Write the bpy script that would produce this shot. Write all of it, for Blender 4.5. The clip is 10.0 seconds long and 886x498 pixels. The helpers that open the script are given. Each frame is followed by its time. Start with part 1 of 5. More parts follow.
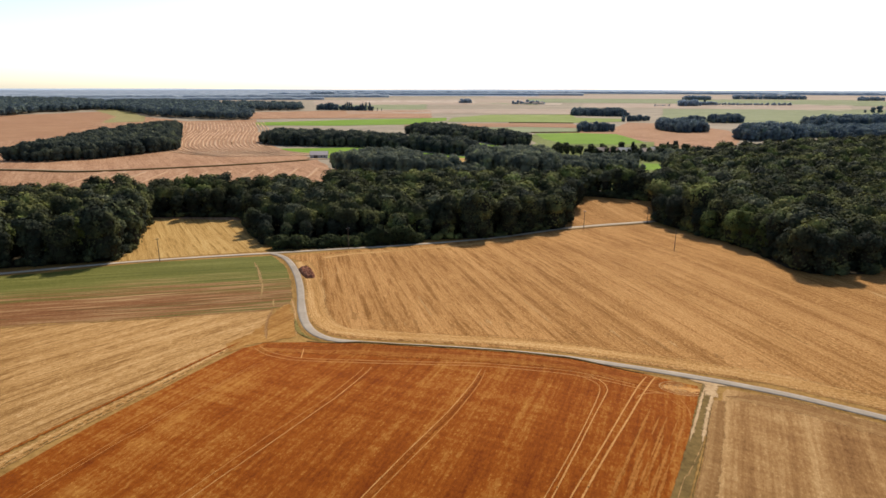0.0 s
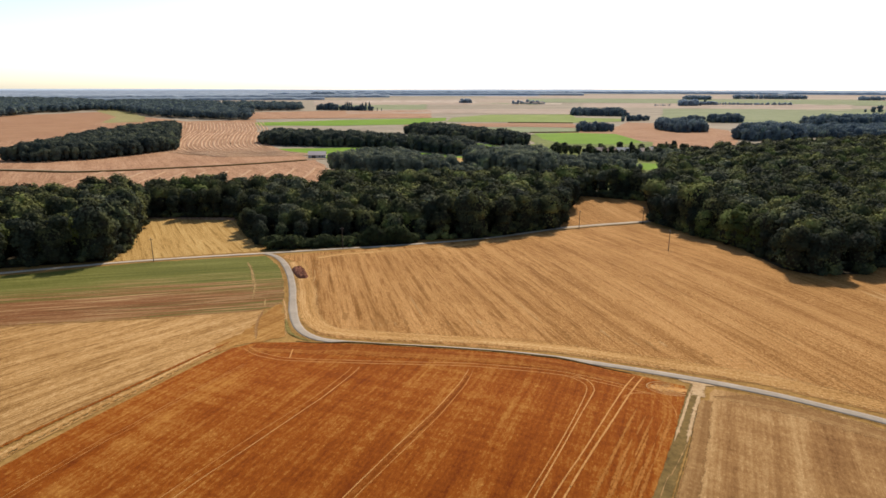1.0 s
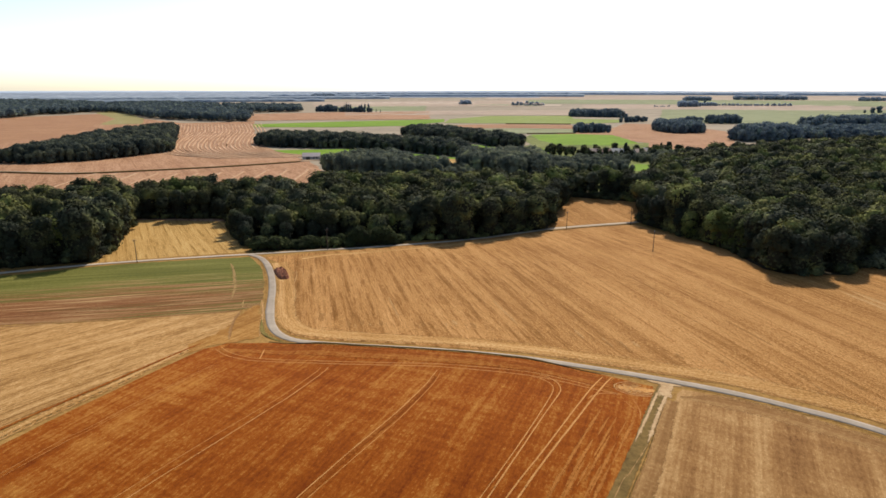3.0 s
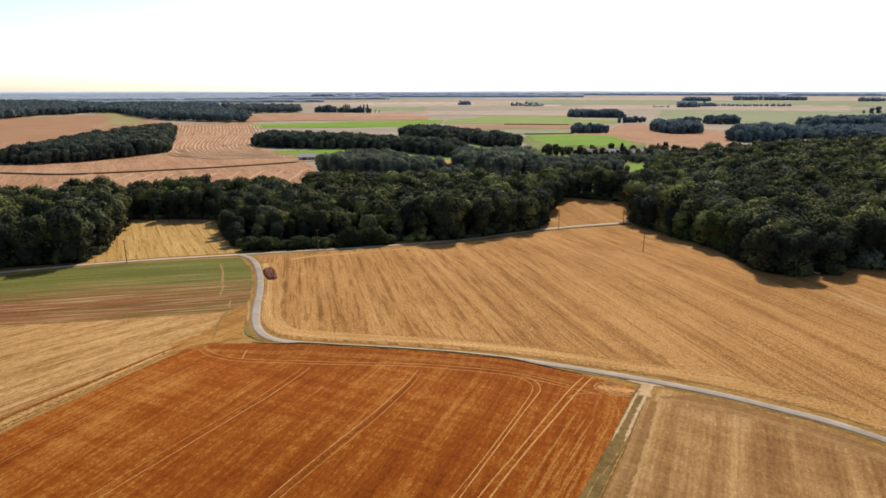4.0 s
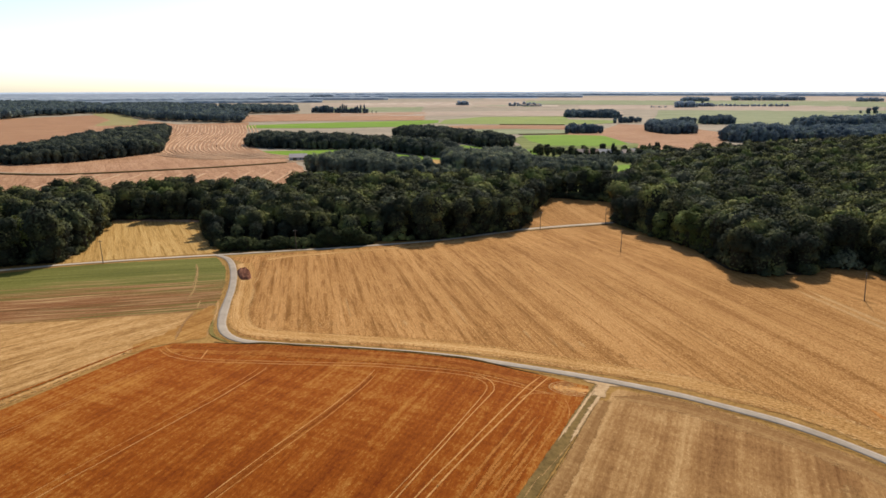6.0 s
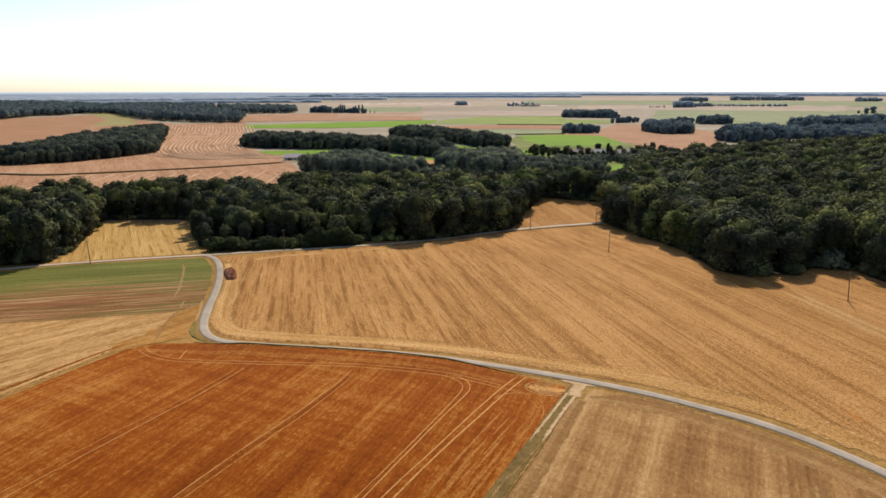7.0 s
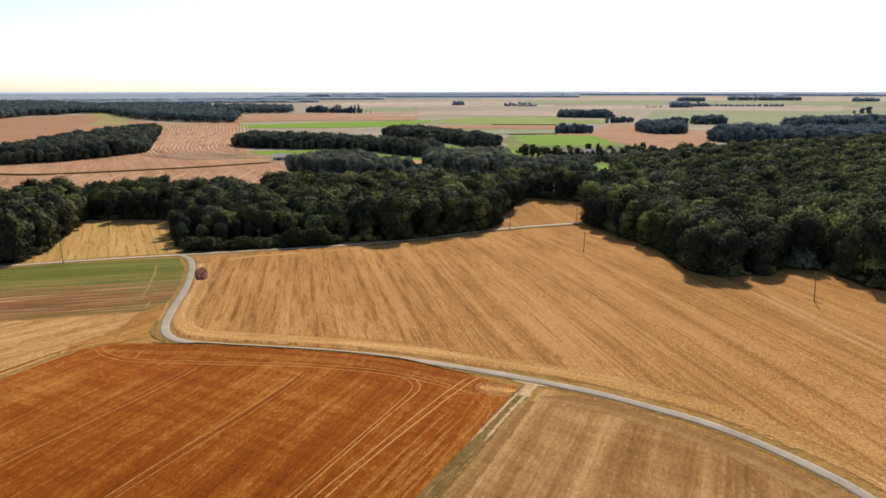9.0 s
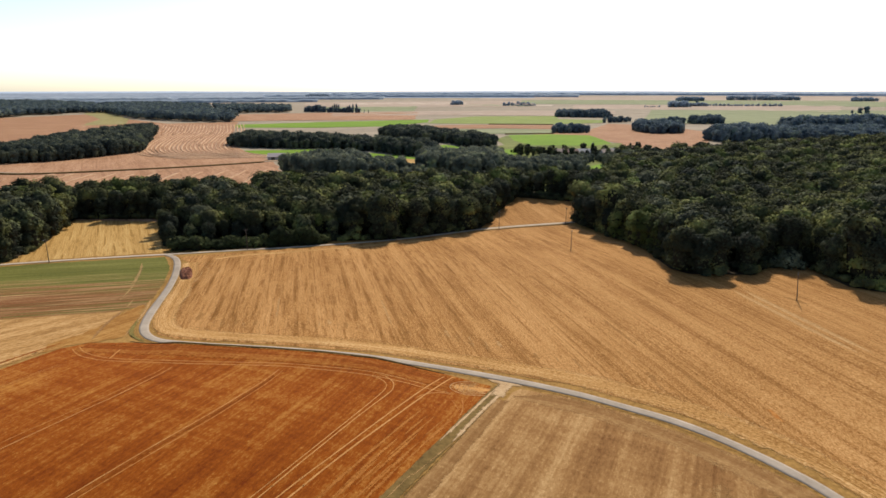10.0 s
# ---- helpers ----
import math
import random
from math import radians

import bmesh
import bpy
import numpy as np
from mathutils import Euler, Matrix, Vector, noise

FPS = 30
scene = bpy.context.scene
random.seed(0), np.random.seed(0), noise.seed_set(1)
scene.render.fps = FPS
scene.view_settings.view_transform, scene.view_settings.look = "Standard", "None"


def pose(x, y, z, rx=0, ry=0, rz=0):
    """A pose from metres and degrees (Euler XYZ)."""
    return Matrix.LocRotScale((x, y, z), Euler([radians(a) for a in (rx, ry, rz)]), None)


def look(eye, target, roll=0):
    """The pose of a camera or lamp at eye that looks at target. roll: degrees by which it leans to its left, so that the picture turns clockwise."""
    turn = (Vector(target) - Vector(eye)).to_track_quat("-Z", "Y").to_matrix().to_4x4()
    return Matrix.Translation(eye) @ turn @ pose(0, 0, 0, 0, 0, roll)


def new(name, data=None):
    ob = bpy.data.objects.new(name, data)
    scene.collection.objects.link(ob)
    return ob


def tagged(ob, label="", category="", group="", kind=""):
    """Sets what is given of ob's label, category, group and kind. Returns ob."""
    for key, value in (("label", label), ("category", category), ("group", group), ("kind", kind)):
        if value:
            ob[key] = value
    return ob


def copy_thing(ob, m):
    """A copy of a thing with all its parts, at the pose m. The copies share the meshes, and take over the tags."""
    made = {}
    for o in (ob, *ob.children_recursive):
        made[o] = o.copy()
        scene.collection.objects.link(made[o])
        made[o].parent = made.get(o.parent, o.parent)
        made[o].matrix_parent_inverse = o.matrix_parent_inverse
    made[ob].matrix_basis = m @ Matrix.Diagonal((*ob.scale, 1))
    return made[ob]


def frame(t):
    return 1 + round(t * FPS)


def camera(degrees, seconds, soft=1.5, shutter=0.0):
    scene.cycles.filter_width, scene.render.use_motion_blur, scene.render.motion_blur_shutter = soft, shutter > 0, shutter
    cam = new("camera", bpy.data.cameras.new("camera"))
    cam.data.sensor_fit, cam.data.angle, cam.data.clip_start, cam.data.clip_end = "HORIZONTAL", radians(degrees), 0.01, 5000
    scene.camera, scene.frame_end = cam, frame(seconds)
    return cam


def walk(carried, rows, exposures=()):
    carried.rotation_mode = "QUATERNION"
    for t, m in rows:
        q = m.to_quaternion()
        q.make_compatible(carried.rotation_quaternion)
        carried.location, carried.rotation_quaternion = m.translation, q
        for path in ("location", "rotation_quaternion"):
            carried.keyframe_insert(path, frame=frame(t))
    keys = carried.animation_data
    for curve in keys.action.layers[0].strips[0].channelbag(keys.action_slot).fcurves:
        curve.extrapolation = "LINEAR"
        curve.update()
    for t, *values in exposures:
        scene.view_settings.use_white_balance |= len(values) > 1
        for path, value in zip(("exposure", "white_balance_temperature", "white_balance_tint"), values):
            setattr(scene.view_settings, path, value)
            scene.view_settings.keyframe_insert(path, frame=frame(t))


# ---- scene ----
from mathutils.geometry import delaunay_2d_cdt

cam = camera(73.74, 10.0, soft=1.6)
PATH = [
    (0, 0.64, -0.51, 61.84, 74.701, -0.113, -0.016),
    (0.5, 2.00, -0.54, 61.87, 74.687, -0.087, 0.026),
    (1, 3.46, -0.57, 61.88, 74.699, -0.062, 0.068),
    (1.5, 5.04, -0.61, 61.86, 74.726, -0.036, 0.108),
    (2, 6.74, -0.66, 61.83, 74.761, -0.011, 0.145),
    (2.5, 8.57, -0.71, 61.80, 74.798, 0.012, 0.179),
    (4, 14.72, -0.85, 61.71, 74.884, 0.067, 0.255),
    (4.5, 16.96, -0.90, 61.69, 74.900, 0.080, 0.270),
    (5, 19.27, -0.94, 61.68, 74.910, 0.090, 0.281),
    (5.5, 21.63, -0.98, 61.68, 74.915, 0.097, 0.287),
    (7, 28.92, -1.06, 61.74, 74.913, 0.100, 0.283),
    (7.5, 31.39, -1.07, 61.76, 74.911, 0.095, 0.277),
    (8, 33.88, -1.07, 61.78, 74.910, 0.089, 0.269),
    (8.5, 36.39, -1.06, 61.79, 74.908, 0.082, 0.263),
    (9, 38.95, -1.04, 61.79, 74.903, 0.073, 0.258),
    (9.5, 41.56, -1.00, 61.75, 74.893, 0.065, 0.257),
    (10, 44.26, -0.94, 61.69, 74.872, 0.057, 0.261),
]
walk(cam, [(t, pose(x, y, z, rx, ry, rz)) for t, x, y, z, rx, ry, rz in PATH], exposures=[(0.0, 0.45), (10.0, 0.45)])

# ---- sky and sun ----
SUN_ELEVATION, SUN_AZIMUTH = 41.5, 17.0     # degrees; azimuth to the right of straight ahead
world = bpy.data.worlds.new("world")
scene.world = world
world.use_nodes = True
wn = world.node_tree.nodes
sky = wn.new("ShaderNodeTexSky")
sky.sky_type = "NISHITA"
sky.sun_disc = False
sky.sun_elevation = radians(SUN_ELEVATION)
sky.sun_rotation = radians(SUN_AZIMUTH)
sky.altitude = 150
sky.air_density, sky.dust_density, sky.ozone_density = 0.8, 1.0, 1.0
wn["Background"].inputs["Strength"].default_value = 0.144
world.node_tree.links.new(sky.outputs[0], wn["Background"].inputs["Color"])
lamp = bpy.data.lights.new("sun", "SUN")
lamp.energy, lamp.angle, lamp.color = 4.3, radians(0.55), (1.0, 0.945, 0.87)
sun = new("sun", lamp)
e, a = radians(SUN_ELEVATION), radians(SUN_AZIMUTH)
way_to_sun = Vector((math.sin(a) * math.cos(e), math.cos(a) * math.cos(e), math.sin(e)))
sun.matrix_world = look((0, 0, 400), Vector((0, 0, 400)) - way_to_sun)


# ---- materials ----
class Graph:
    """Short calls for the nodes of one material."""

    def __init__(self, name, rough=0.9, spec=0.1, mat=None):
        self.mat = mat or bpy.data.materials.new(name)
        self.mat.use_nodes = True
        self.tree = self.mat.node_tree
        self.shader = self.tree.nodes["Principled BSDF"]
        if not mat:
            self.shader.inputs["Roughness"].default_value = rough
            self.shader.inputs["Specular IOR Level"].default_value = spec
        self.place = self.node("ShaderNodeNewGeometry").outputs["Position"]

    def node(self, kind, **given):
        n = self.tree.nodes.new(kind)
        for key, value in given.items():
            if isinstance(value, bpy.types.NodeSocket):
                self.tree.links.new(value, n.inputs[key.replace("_", " ")])
            else:
                n.inputs[key.replace("_", " ")].default_value = value
        return n

    def turned(self, degrees, along, across):
        """World place turned so that x runs along the rows, scaled so that one unit is `along` by `across` metres."""
        a = self.node("ShaderNodeVectorRotate", Vector=self.place, Angle=radians(-degrees)).outputs[0]
        return self.node("ShaderNodeMapping", Vector=a, Scale=(1 / along, 1 / across, 1 / across)).outputs[0]

    def noise(self, vector, scale=1.0, detail=3.0, rough=0.55, warp=0.0):
        return self.node("ShaderNodeTexNoise", Vector=vector, Scale=scale, Detail=detail, Roughness=rough, Distortion=warp).outputs[0]

    def math(self, how, a, b=0.0, c=0.0):
        n = self.tree.nodes.new("ShaderNodeMath")
        n.operation = how
        for i, v in enumerate((a, b, c)):
            if isinstance(v, bpy.types.NodeSocket):
                self.tree.links.new(v, n.inputs[i])
            else:
                n.inputs[i].default_value = v
        return n.outputs[0]

    def ramp(self, fac, *stops):
        n = self.tree.nodes.new("ShaderNodeValToRGB")
        self.tree.links.new(fac, n.inputs[0])
        while len(n.color_ramp.elements) < len(stops):
            n.color_ramp.elements.new(0.5)
        for el, (at, col) in zip(n.color_ramp.elements, stops):
            el.position = at
            el.color = (*col, 1) if len(col) == 3 else col
        return n.outputs[0]

    def span(self, fac, lo, hi, to_lo=0.0, to_hi=1.0):
        n = self.node("ShaderNodeMapRange")
        self.tree.links.new(fac, n.inputs[0])
        for i, v in enumerate((lo, hi, to_lo, to_hi)):
            n.inputs[i + 1].default_value = v
        return n.outputs[0]

    def mix(self, fac, a, b, how="MIX"):
        n = self.tree.nodes.new("ShaderNodeMix")
        n.data_type, n.blend_type = "RGBA", how
        for i, v in ((0, fac), (6, a), (7, b)):
            if isinstance(v, bpy.types.NodeSocket):
                self.tree.links.new(v, n.inputs[i])
            else:
                n.inputs[i].default_value = v if i == 0 else (*v, 1)
        return n.outputs[2]

    def done(self, colour, bump=None, strength=0.4, distance=0.1):
        self.tree.links.new(colour, self.shader.inputs["Base Color"])
        if bump is not None:
            b = self.node("ShaderNodeBump", Height=bump, Strength=strength, Distance=distance)
            self.tree.links.new(b.outputs[0], self.shader.inputs["Normal"])
        return self.mat


def field_material(name, dark, mid, light, angle=None, row=2.4, length=60.0, streak=0.5, blotch=0.45, patch=0.0, fine=2.4, speck=1.6, furrow=0.6, grain=(0.75, 0.45), run=0.3, bouts=0.0):
    """Stubble or soil: long swaths along the rows, blotches, tufts and furrows, all at true size.
    angle: the bearing of the rows; None: they follow the strip's own length."""
    g = Graph(name, 0.95, 0.05)
    if angle is None:
        g.place = g.node("ShaderNodeUVMap").outputs[0]
        angle = 0
    swath = g.noise(g.turned(angle, length, row), 1.0, 2.0, 0.5)
    line = g.noise(g.turned(angle, length * run, row * 0.17), 1.0, 1.0, 0.5)
    big = g.noise(g.place, 0.02, 2.0, 0.55)
    middle = g.noise(g.turned(angle, 15.0, 4.5), 1.0, 3.0, 0.6)
    tuft = g.noise(g.turned(angle, grain[0], grain[1]), fine * 0.42, 3.0, 0.7)
    dots = g.noise(g.place, 3.4, 2.0, 0.6)
    clod = g.noise(g.turned(angle, 4.0, 1.7), 1.0, 3.0, 0.7)
    f = 0.5
    for n, w in ((swath, streak), (big, blotch), (middle, blotch * 0.8), (tuft, speck), (clod, speck * 0.16)):
        f = g.math("MULTIPLY_ADD", g.math("SUBTRACT", n, 0.5), w, f)
    f = g.math("MULTIPLY_ADD", g.span(dots, 0.56, 0.74), 0.42, f)
    # thin broken furrow lines, darker than the rest
    f = g.math("MULTIPLY_ADD", g.span(line, 0.54, 0.70), -0.3 * furrow, f)
    if bouts:
        # a darker seam between the harvester's bouts, broken and never quite straight
        over = g.node("ShaderNodeSeparateXYZ", Vector=g.turned(angle, 1.0, bouts)).outputs[1]
        over = g.math("SINE", g.math("MULTIPLY", g.math("MULTIPLY_ADD", swath, 0.5, over), 6.2832))
        seam = g.math("MULTIPLY", g.span(over, 0.45, 1.0), g.span(middle, 0.42, 0.60))
        east = g.node("ShaderNodeSeparateXYZ", Vector=g.place).outputs[0]
        f = g.math("MULTIPLY_ADD", seam, g.span(east, -5.0, 70.0, -0.28, -0.05), f)
    if patch:
        # long drilled strips, each broken into lengths of its own tone
        p = g.noise(g.turned(angle, 26.0, 5.0), 1.0, 1.0, 0.3)
        q = g.noise(g.turned(angle, 300.0, 3.1), 1.0, 1.0, 0.4)
        f = g.math("MULTIPLY_ADD", g.math("SUBTRACT", p, 0.5), patch, f)
        f = g.math("MULTIPLY_ADD", g.math("SUBTRACT", q, 0.5), patch * 0.7, f)
    col = g.ramp(f, (0.2, dark), (0.5, mid), (0.8, light))
    tall = g.math("MULTIPLY_ADD", tuft, 0.8, line)
    return g.done(col, tall, 0.8, 0.25)


def plain_material(name, dark, light, scale=3.0, rough=0.8, spec=0.2, bump=0.3, stretch=(1, 1, 1), big=0.3):
    g = Graph(name, rough, spec)
    p = g.node("ShaderNodeMapping", Vector=g.place, Scale=stretch).outputs[0]
    n = g.noise(p, scale, 5.0, 0.65)
    m = g.noise(p, scale * 0.13, 3.0, 0.6)
    f = g.math("ADD", g.math("MULTIPLY", n, 1 - big), g.math("MULTIPLY", m, big))
    return g.done(g.ramp(f, (0.3, dark), (0.7, light)), n, bump, 0.05)


def leaf_material(name, dark, mid, light, rough=0.8, through_light=0.12, gloss=0.02):
    g = Graph(name, rough, gloss)
    island = g.node("ShaderNodeNewGeometry").outputs["Random Per Island"]
    tree = g.noise(g.place, 0.085, 1.0, 0.5)
    stand = g.noise(g.place, 0.018, 2.0, 0.5)
    twig = g.noise(g.place, 1.1, 4.0, 0.75)
    f = g.math("MULTIPLY_ADD", g.math("SUBTRACT", tree, 0.5), 2.8, 0.40)
    f = g.math("MULTIPLY_ADD", g.math("SUBTRACT", stand, 0.5), 0.7, f)
    f = g.math("MULTIPLY_ADD", g.math("SUBTRACT", island, 0.5), 0.3, f)
    f = g.math("MULTIPLY_ADD", g.math("SUBTRACT", twig, 0.5), 0.6, f)
    col = g.ramp(f, (0.12, dark), (0.5, mid), (0.93, light), (1.0, [1.12 * light[0], 1.2 * light[1], 1.05 * light[2]]))
    g.done(col, twig, 1.0, 0.5)
    soft = g.node("ShaderNodeBsdfTranslucent", Color=col)
    both = g.node("ShaderNodeMixShader", Fac=through_light)
    g.tree.links.new(g.shader.outputs[0], both.inputs[1])
    g.tree.links.new(soft.outputs[0], both.inputs[2])
    g.tree.links.new(both.outputs[0], g.tree.nodes["Material Output"].inputs["Surface"])
    return g.mat


def soil_material(name, angle, dark, mid, light, cross=0.40, strips=0.34, lines=0.52, blotch=0.26):
    """Bare tilled soil: soft patches cut along and across the drilling, faint drill lines, specks of straw."""
    g = Graph(name, 0.95, 0.05)
    if angle is None:
        g.place = g.node("ShaderNodeUVMap").outputs[0]
        angle = 0
    big = g.noise(g.place, 0.028, 3.0, 0.6)
    along = g.noise(g.turned(angle, 15.0, 5.0), 1.0, 3.0, 0.6)
    across = g.noise(g.turned(angle, 2.2, 22.0), 1.0, 3.0, 0.6)
    strip = g.noise(g.turned(angle, 240.0, 3.0), 1.0, 1.0, 0.4)
    drill = g.noise(g.turned(angle, 30.0, 0.85), 1.0, 3.0, 0.6)
    clod = g.noise(g.turned(angle, 1.1, 0.6), 1.0, 4.0, 0.75)
    straw = g.noise(g.turned(angle, 0.6, 0.4), 1.0, 3.0, 0.7)
    f = 0.5
    for n, w in ((big, blotch), (along, 0.26), (across, cross), (strip, strips), (drill, lines), (clod, 0.68)):
        f = g.math("MULTIPLY_ADD", g.math("SUBTRACT", n, 0.5), w, f)
    # specks gather where the soil is pale
    f = g.math("MULTIPLY_ADD", g.span(straw, 0.54, 0.72), g.span(f, 0.38, 0.75, 0.08, 0.46), f)
    return g.done(g.ramp(f, (0.2, dark), (0.5, mid), (0.85, light)), clod, 0.7, 0.2)


STRAW = field_material("straw_stubble", (0.150, 0.062, 0.012), (0.290, 0.136, 0.038), (0.45, 0.245, 0.090), -76.5, 4.6, 190, 0.50, 0.28, furrow=0.7, grain=(0.7, 0.36), speck=1.5, run=0.8, fine=3.2, bouts=5.4)
STRAW_EDGE = field_material("straw_headland", (0.19, 0.085, 0.018), (0.335, 0.172, 0.052), (0.47, 0.28, 0.112), None, 2.4, 90, 0.8, 0.5)
PALE_ROW = field_material("pale_straw_row", (0.22, 0.115, 0.038), (0.36, 0.20, 0.075), (0.48, 0.30, 0.125), None, 2.4, 60, 0.5, 0.4)
SOIL = soil_material("orange_soil", -112, (0.106, 0.019, 0.0014), (0.198, 0.048, 0.0040), (0.335, 0.142, 0.026), blotch=0.42)
SOIL_DARK = soil_material("dark_orange_soil", None, (0.088, 0.016, 0.0013), (0.165, 0.040, 0.0038), (0.28, 0.10, 0.018))
SOIL_EDGE = soil_material("orange_headland", None, (0.095, 0.018, 0.0015), (0.185, 0.047, 0.0048), (0.33, 0.140, 0.027))
PALE_STRAW = field_material("pale_stubble", (0.17, 0.080, 0.021), (0.30, 0.158, 0.050), (0.45, 0.27, 0.11), 58, 2.6, 60, 0.7, 0.35, furrow=1.3, speck=1.1, grain=(1.3, 0.4))
BROWN_SOIL = soil_material("brown_soil", -116, (0.125, 0.053, 0.015), (0.235, 0.118, 0.039), (0.38, 0.228, 0.092), cross=0.32, strips=0.66, lines=0.55, blotch=0.62)
TAN_SOIL = soil_material("tan_soil", 65, (0.15, 0.060, 0.011), (0.25, 0.115, 0.026), (0.40, 0.225, 0.070), strips=0.5)
BROWN_EDGE = soil_material("brown_headland", None, (0.13, 0.058, 0.017), (0.205, 0.103, 0.034), (0.33, 0.192, 0.074))
GOLD_STRAW = field_material("golden_stubble", (0.20, 0.105, 0.024), (0.33, 0.19, 0.056), (0.43, 0.28, 0.10), -61, 4.4, 160, 0.6, 0.3, 0.0, 2.0, 0.9, bouts=3.6)
PINK_STRAW = field_material("pinkish_stubble", (0.195, 0.094, 0.045), (0.29, 0.150, 0.074), (0.38, 0.222, 0.122), -60, 8.0, 220, 0.5, 0.45, 0.0, 0.6)
SWATH = field_material("pale_straw_swath", (0.31, 0.172, 0.088), (0.39, 0.23, 0.125), (0.48, 0.315, 0.185), None, 3.0, 40, 0.4, 0.4, 0.0, 0.5)
RED_STRAW = field_material("reddish_stubble", (0.20, 0.098, 0.046), (0.27, 0.137, 0.066), (0.34, 0.185, 0.096), 20, 12.0, 300, 0.5, 0.4, 0.0, 0.5, 0.8)
BRIGHT_CROP = field_material("bright_green_crop", (0.09, 0.145, 0.010), (0.13, 0.205, 0.014), (0.18, 0.25, 0.03), 20, 14.0, 300, 0.5, 0.4, 0.0, 0.5, 0.8)
MID_CROP = field_material("green_crop", (0.13, 0.155, 0.034), (0.18, 0.205, 0.048), (0.24, 0.255, 0.075), 10, 14.0, 300, 0.5, 0.5, 0.0, 0.5, 0.8)
# Fallow, pale stubble and grey-green crop: greyed and lightened to paint haze.
TAUPE = field_material("far_hazed_fallow", (0.19, 0.145, 0.094), (0.25, 0.195, 0.128), (0.31, 0.245, 0.165), 8, 60.0, 900, 0.7, 0.7, 0.0, 0.1, 0.6)
PALE_FAR = field_material("far_hazed_stubble", (0.235, 0.17, 0.115), (0.305, 0.222, 0.152), (0.38, 0.285, 0.20), 5, 60.0, 900, 0.7, 0.7, 0.0, 0.1, 0.6)
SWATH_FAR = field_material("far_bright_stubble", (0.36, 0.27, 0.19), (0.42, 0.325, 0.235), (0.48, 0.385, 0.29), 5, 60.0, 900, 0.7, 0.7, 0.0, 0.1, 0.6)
GREY_GREEN = field_material("far_hazed_green_crop", (0.145, 0.150, 0.070), (0.185, 0.190, 0.090), (0.24, 0.230, 0.120), 5, 60.0, 900, 0.7, 0.7, 0.0, 0.1, 0.6)
OLIVE_STUBBLE = field_material("olive_stubble", (0.17, 0.135, 0.045), (0.225, 0.185, 0.068), (0.29, 0.24, 0.10), 20, 12.0, 300, 0.5, 0.5, 0.0, 0.3, 0.8)


def regrowth_material():
    """Green regrowth that thins out over reddish bare rows towards the middle of its field."""
    g = Graph("green_regrowth", 0.95, 0.05)
    rows = g.noise(g.turned(14.5, 70, 1.1), 1.0, 3.0, 0.6)
    wide = g.noise(g.turned(14.5, 60, 9.0), 1.0, 3.0, 0.6)
    tuft = g.noise(g.place, 1.3, 5.0, 0.75)
    spot = g.node("ShaderNodeSeparateXYZ", Vector=g.node("ShaderNodeVectorRotate", Vector=g.place, Center=(-105.0, 171.0, 0.0), Angle=radians(-14.5)).outputs[0])
    u = g.math("DIVIDE", g.math("ADD", spot.outputs[0], 110.0), 70.0)
    v = g.math("DIVIDE", g.math("SUBTRACT", spot.outputs[1], 156.0), 17.0)
    away = g.math("SQRT", g.math("ADD", g.math("MULTIPLY", u, u), g.math("MULTIPLY", v, v)))
    bare = g.math("MULTIPLY_ADD", g.math("SUBTRACT", wide, 0.5), 1.8, g.math("SUBTRACT", 1.62, away))
    bare = g.math("MULTIPLY_ADD", g.math("SUBTRACT", rows, 0.5), 4.2, bare)
    bare = g.span(bare, 0.15, 1.0)
    thin = g.noise(g.turned(14.5, 34, 0.55), 1.0, 2.0, 0.5)
    f = g.math("MULTIPLY_ADD", g.math("SUBTRACT", tuft, 0.5), 0.9, 0.5)
    f = g.math("MULTIPLY_ADD", g.math("SUBTRACT", rows, 0.5), 1.0, f)
    f = g.math("MULTIPLY_ADD", g.math("SUBTRACT", wide, 0.5), 0.6, f)
    green = g.ramp(f, (0.2, (0.060, 0.058, 0.010)), (0.5, (0.102, 0.097, 0.019)), (0.8, (0.165, 0.144, 0.038)))
    soil = g.ramp(f, (0.2, (0.085, 0.032, 0.010)), (0.5, (0.150, 0.058, 0.019)), (0.8, (0.215, 0.118, 0.045)))
    soil = g.mix(g.span(thin, 0.56, 0.66), soil, (0.32, 0.195, 0.085))
    return g.done(g.mix(bare, green, soil), tuft, 0.8, 0.2)


GREEN_CROP = regrowth_material()
BARE_PATCH = plain_material("bare_pale_soil", (0.20, 0.112, 0.036), (0.36, 0.232, 0.092), 0.9, 0.95, 0.05, 0.4)
ASPHALT = plain_material("worn_asphalt", (0.200, 0.156, 0.110), (0.335, 0.270, 0.196), 1.1, 0.9, 0.08, 0.2, (1, 1, 1), 0.6)
PALE_ASPHALT = plain_material("pale_asphalt", (0.27, 0.208, 0.142), (0.44, 0.350, 0.250), 1.1, 0.9, 0.08, 0.2, (1, 1, 1), 0.6)
DIRT = plain_material("pale_dirt", (0.27, 0.160, 0.070), (0.50, 0.340, 0.180), 1.3, 0.95, 0.05, 0.4)
RUT = plain_material("pale_wheel_rut", (0.30, 0.120, 0.026), (0.50, 0.255, 0.082), 1.1, 0.95, 0.05, 0.3)
STREAK = plain_material("tan_drill_streak", (0.200, 0.058, 0.007), (0.370, 0.150, 0.032), 1.2, 0.95, 0.05, 0.3)
RUT_SOIL = plain_material("soft_wheel_rut", (0.25, 0.080, 0.012), (0.43, 0.20, 0.055), 0.9, 0.95, 0.05, 0.3)
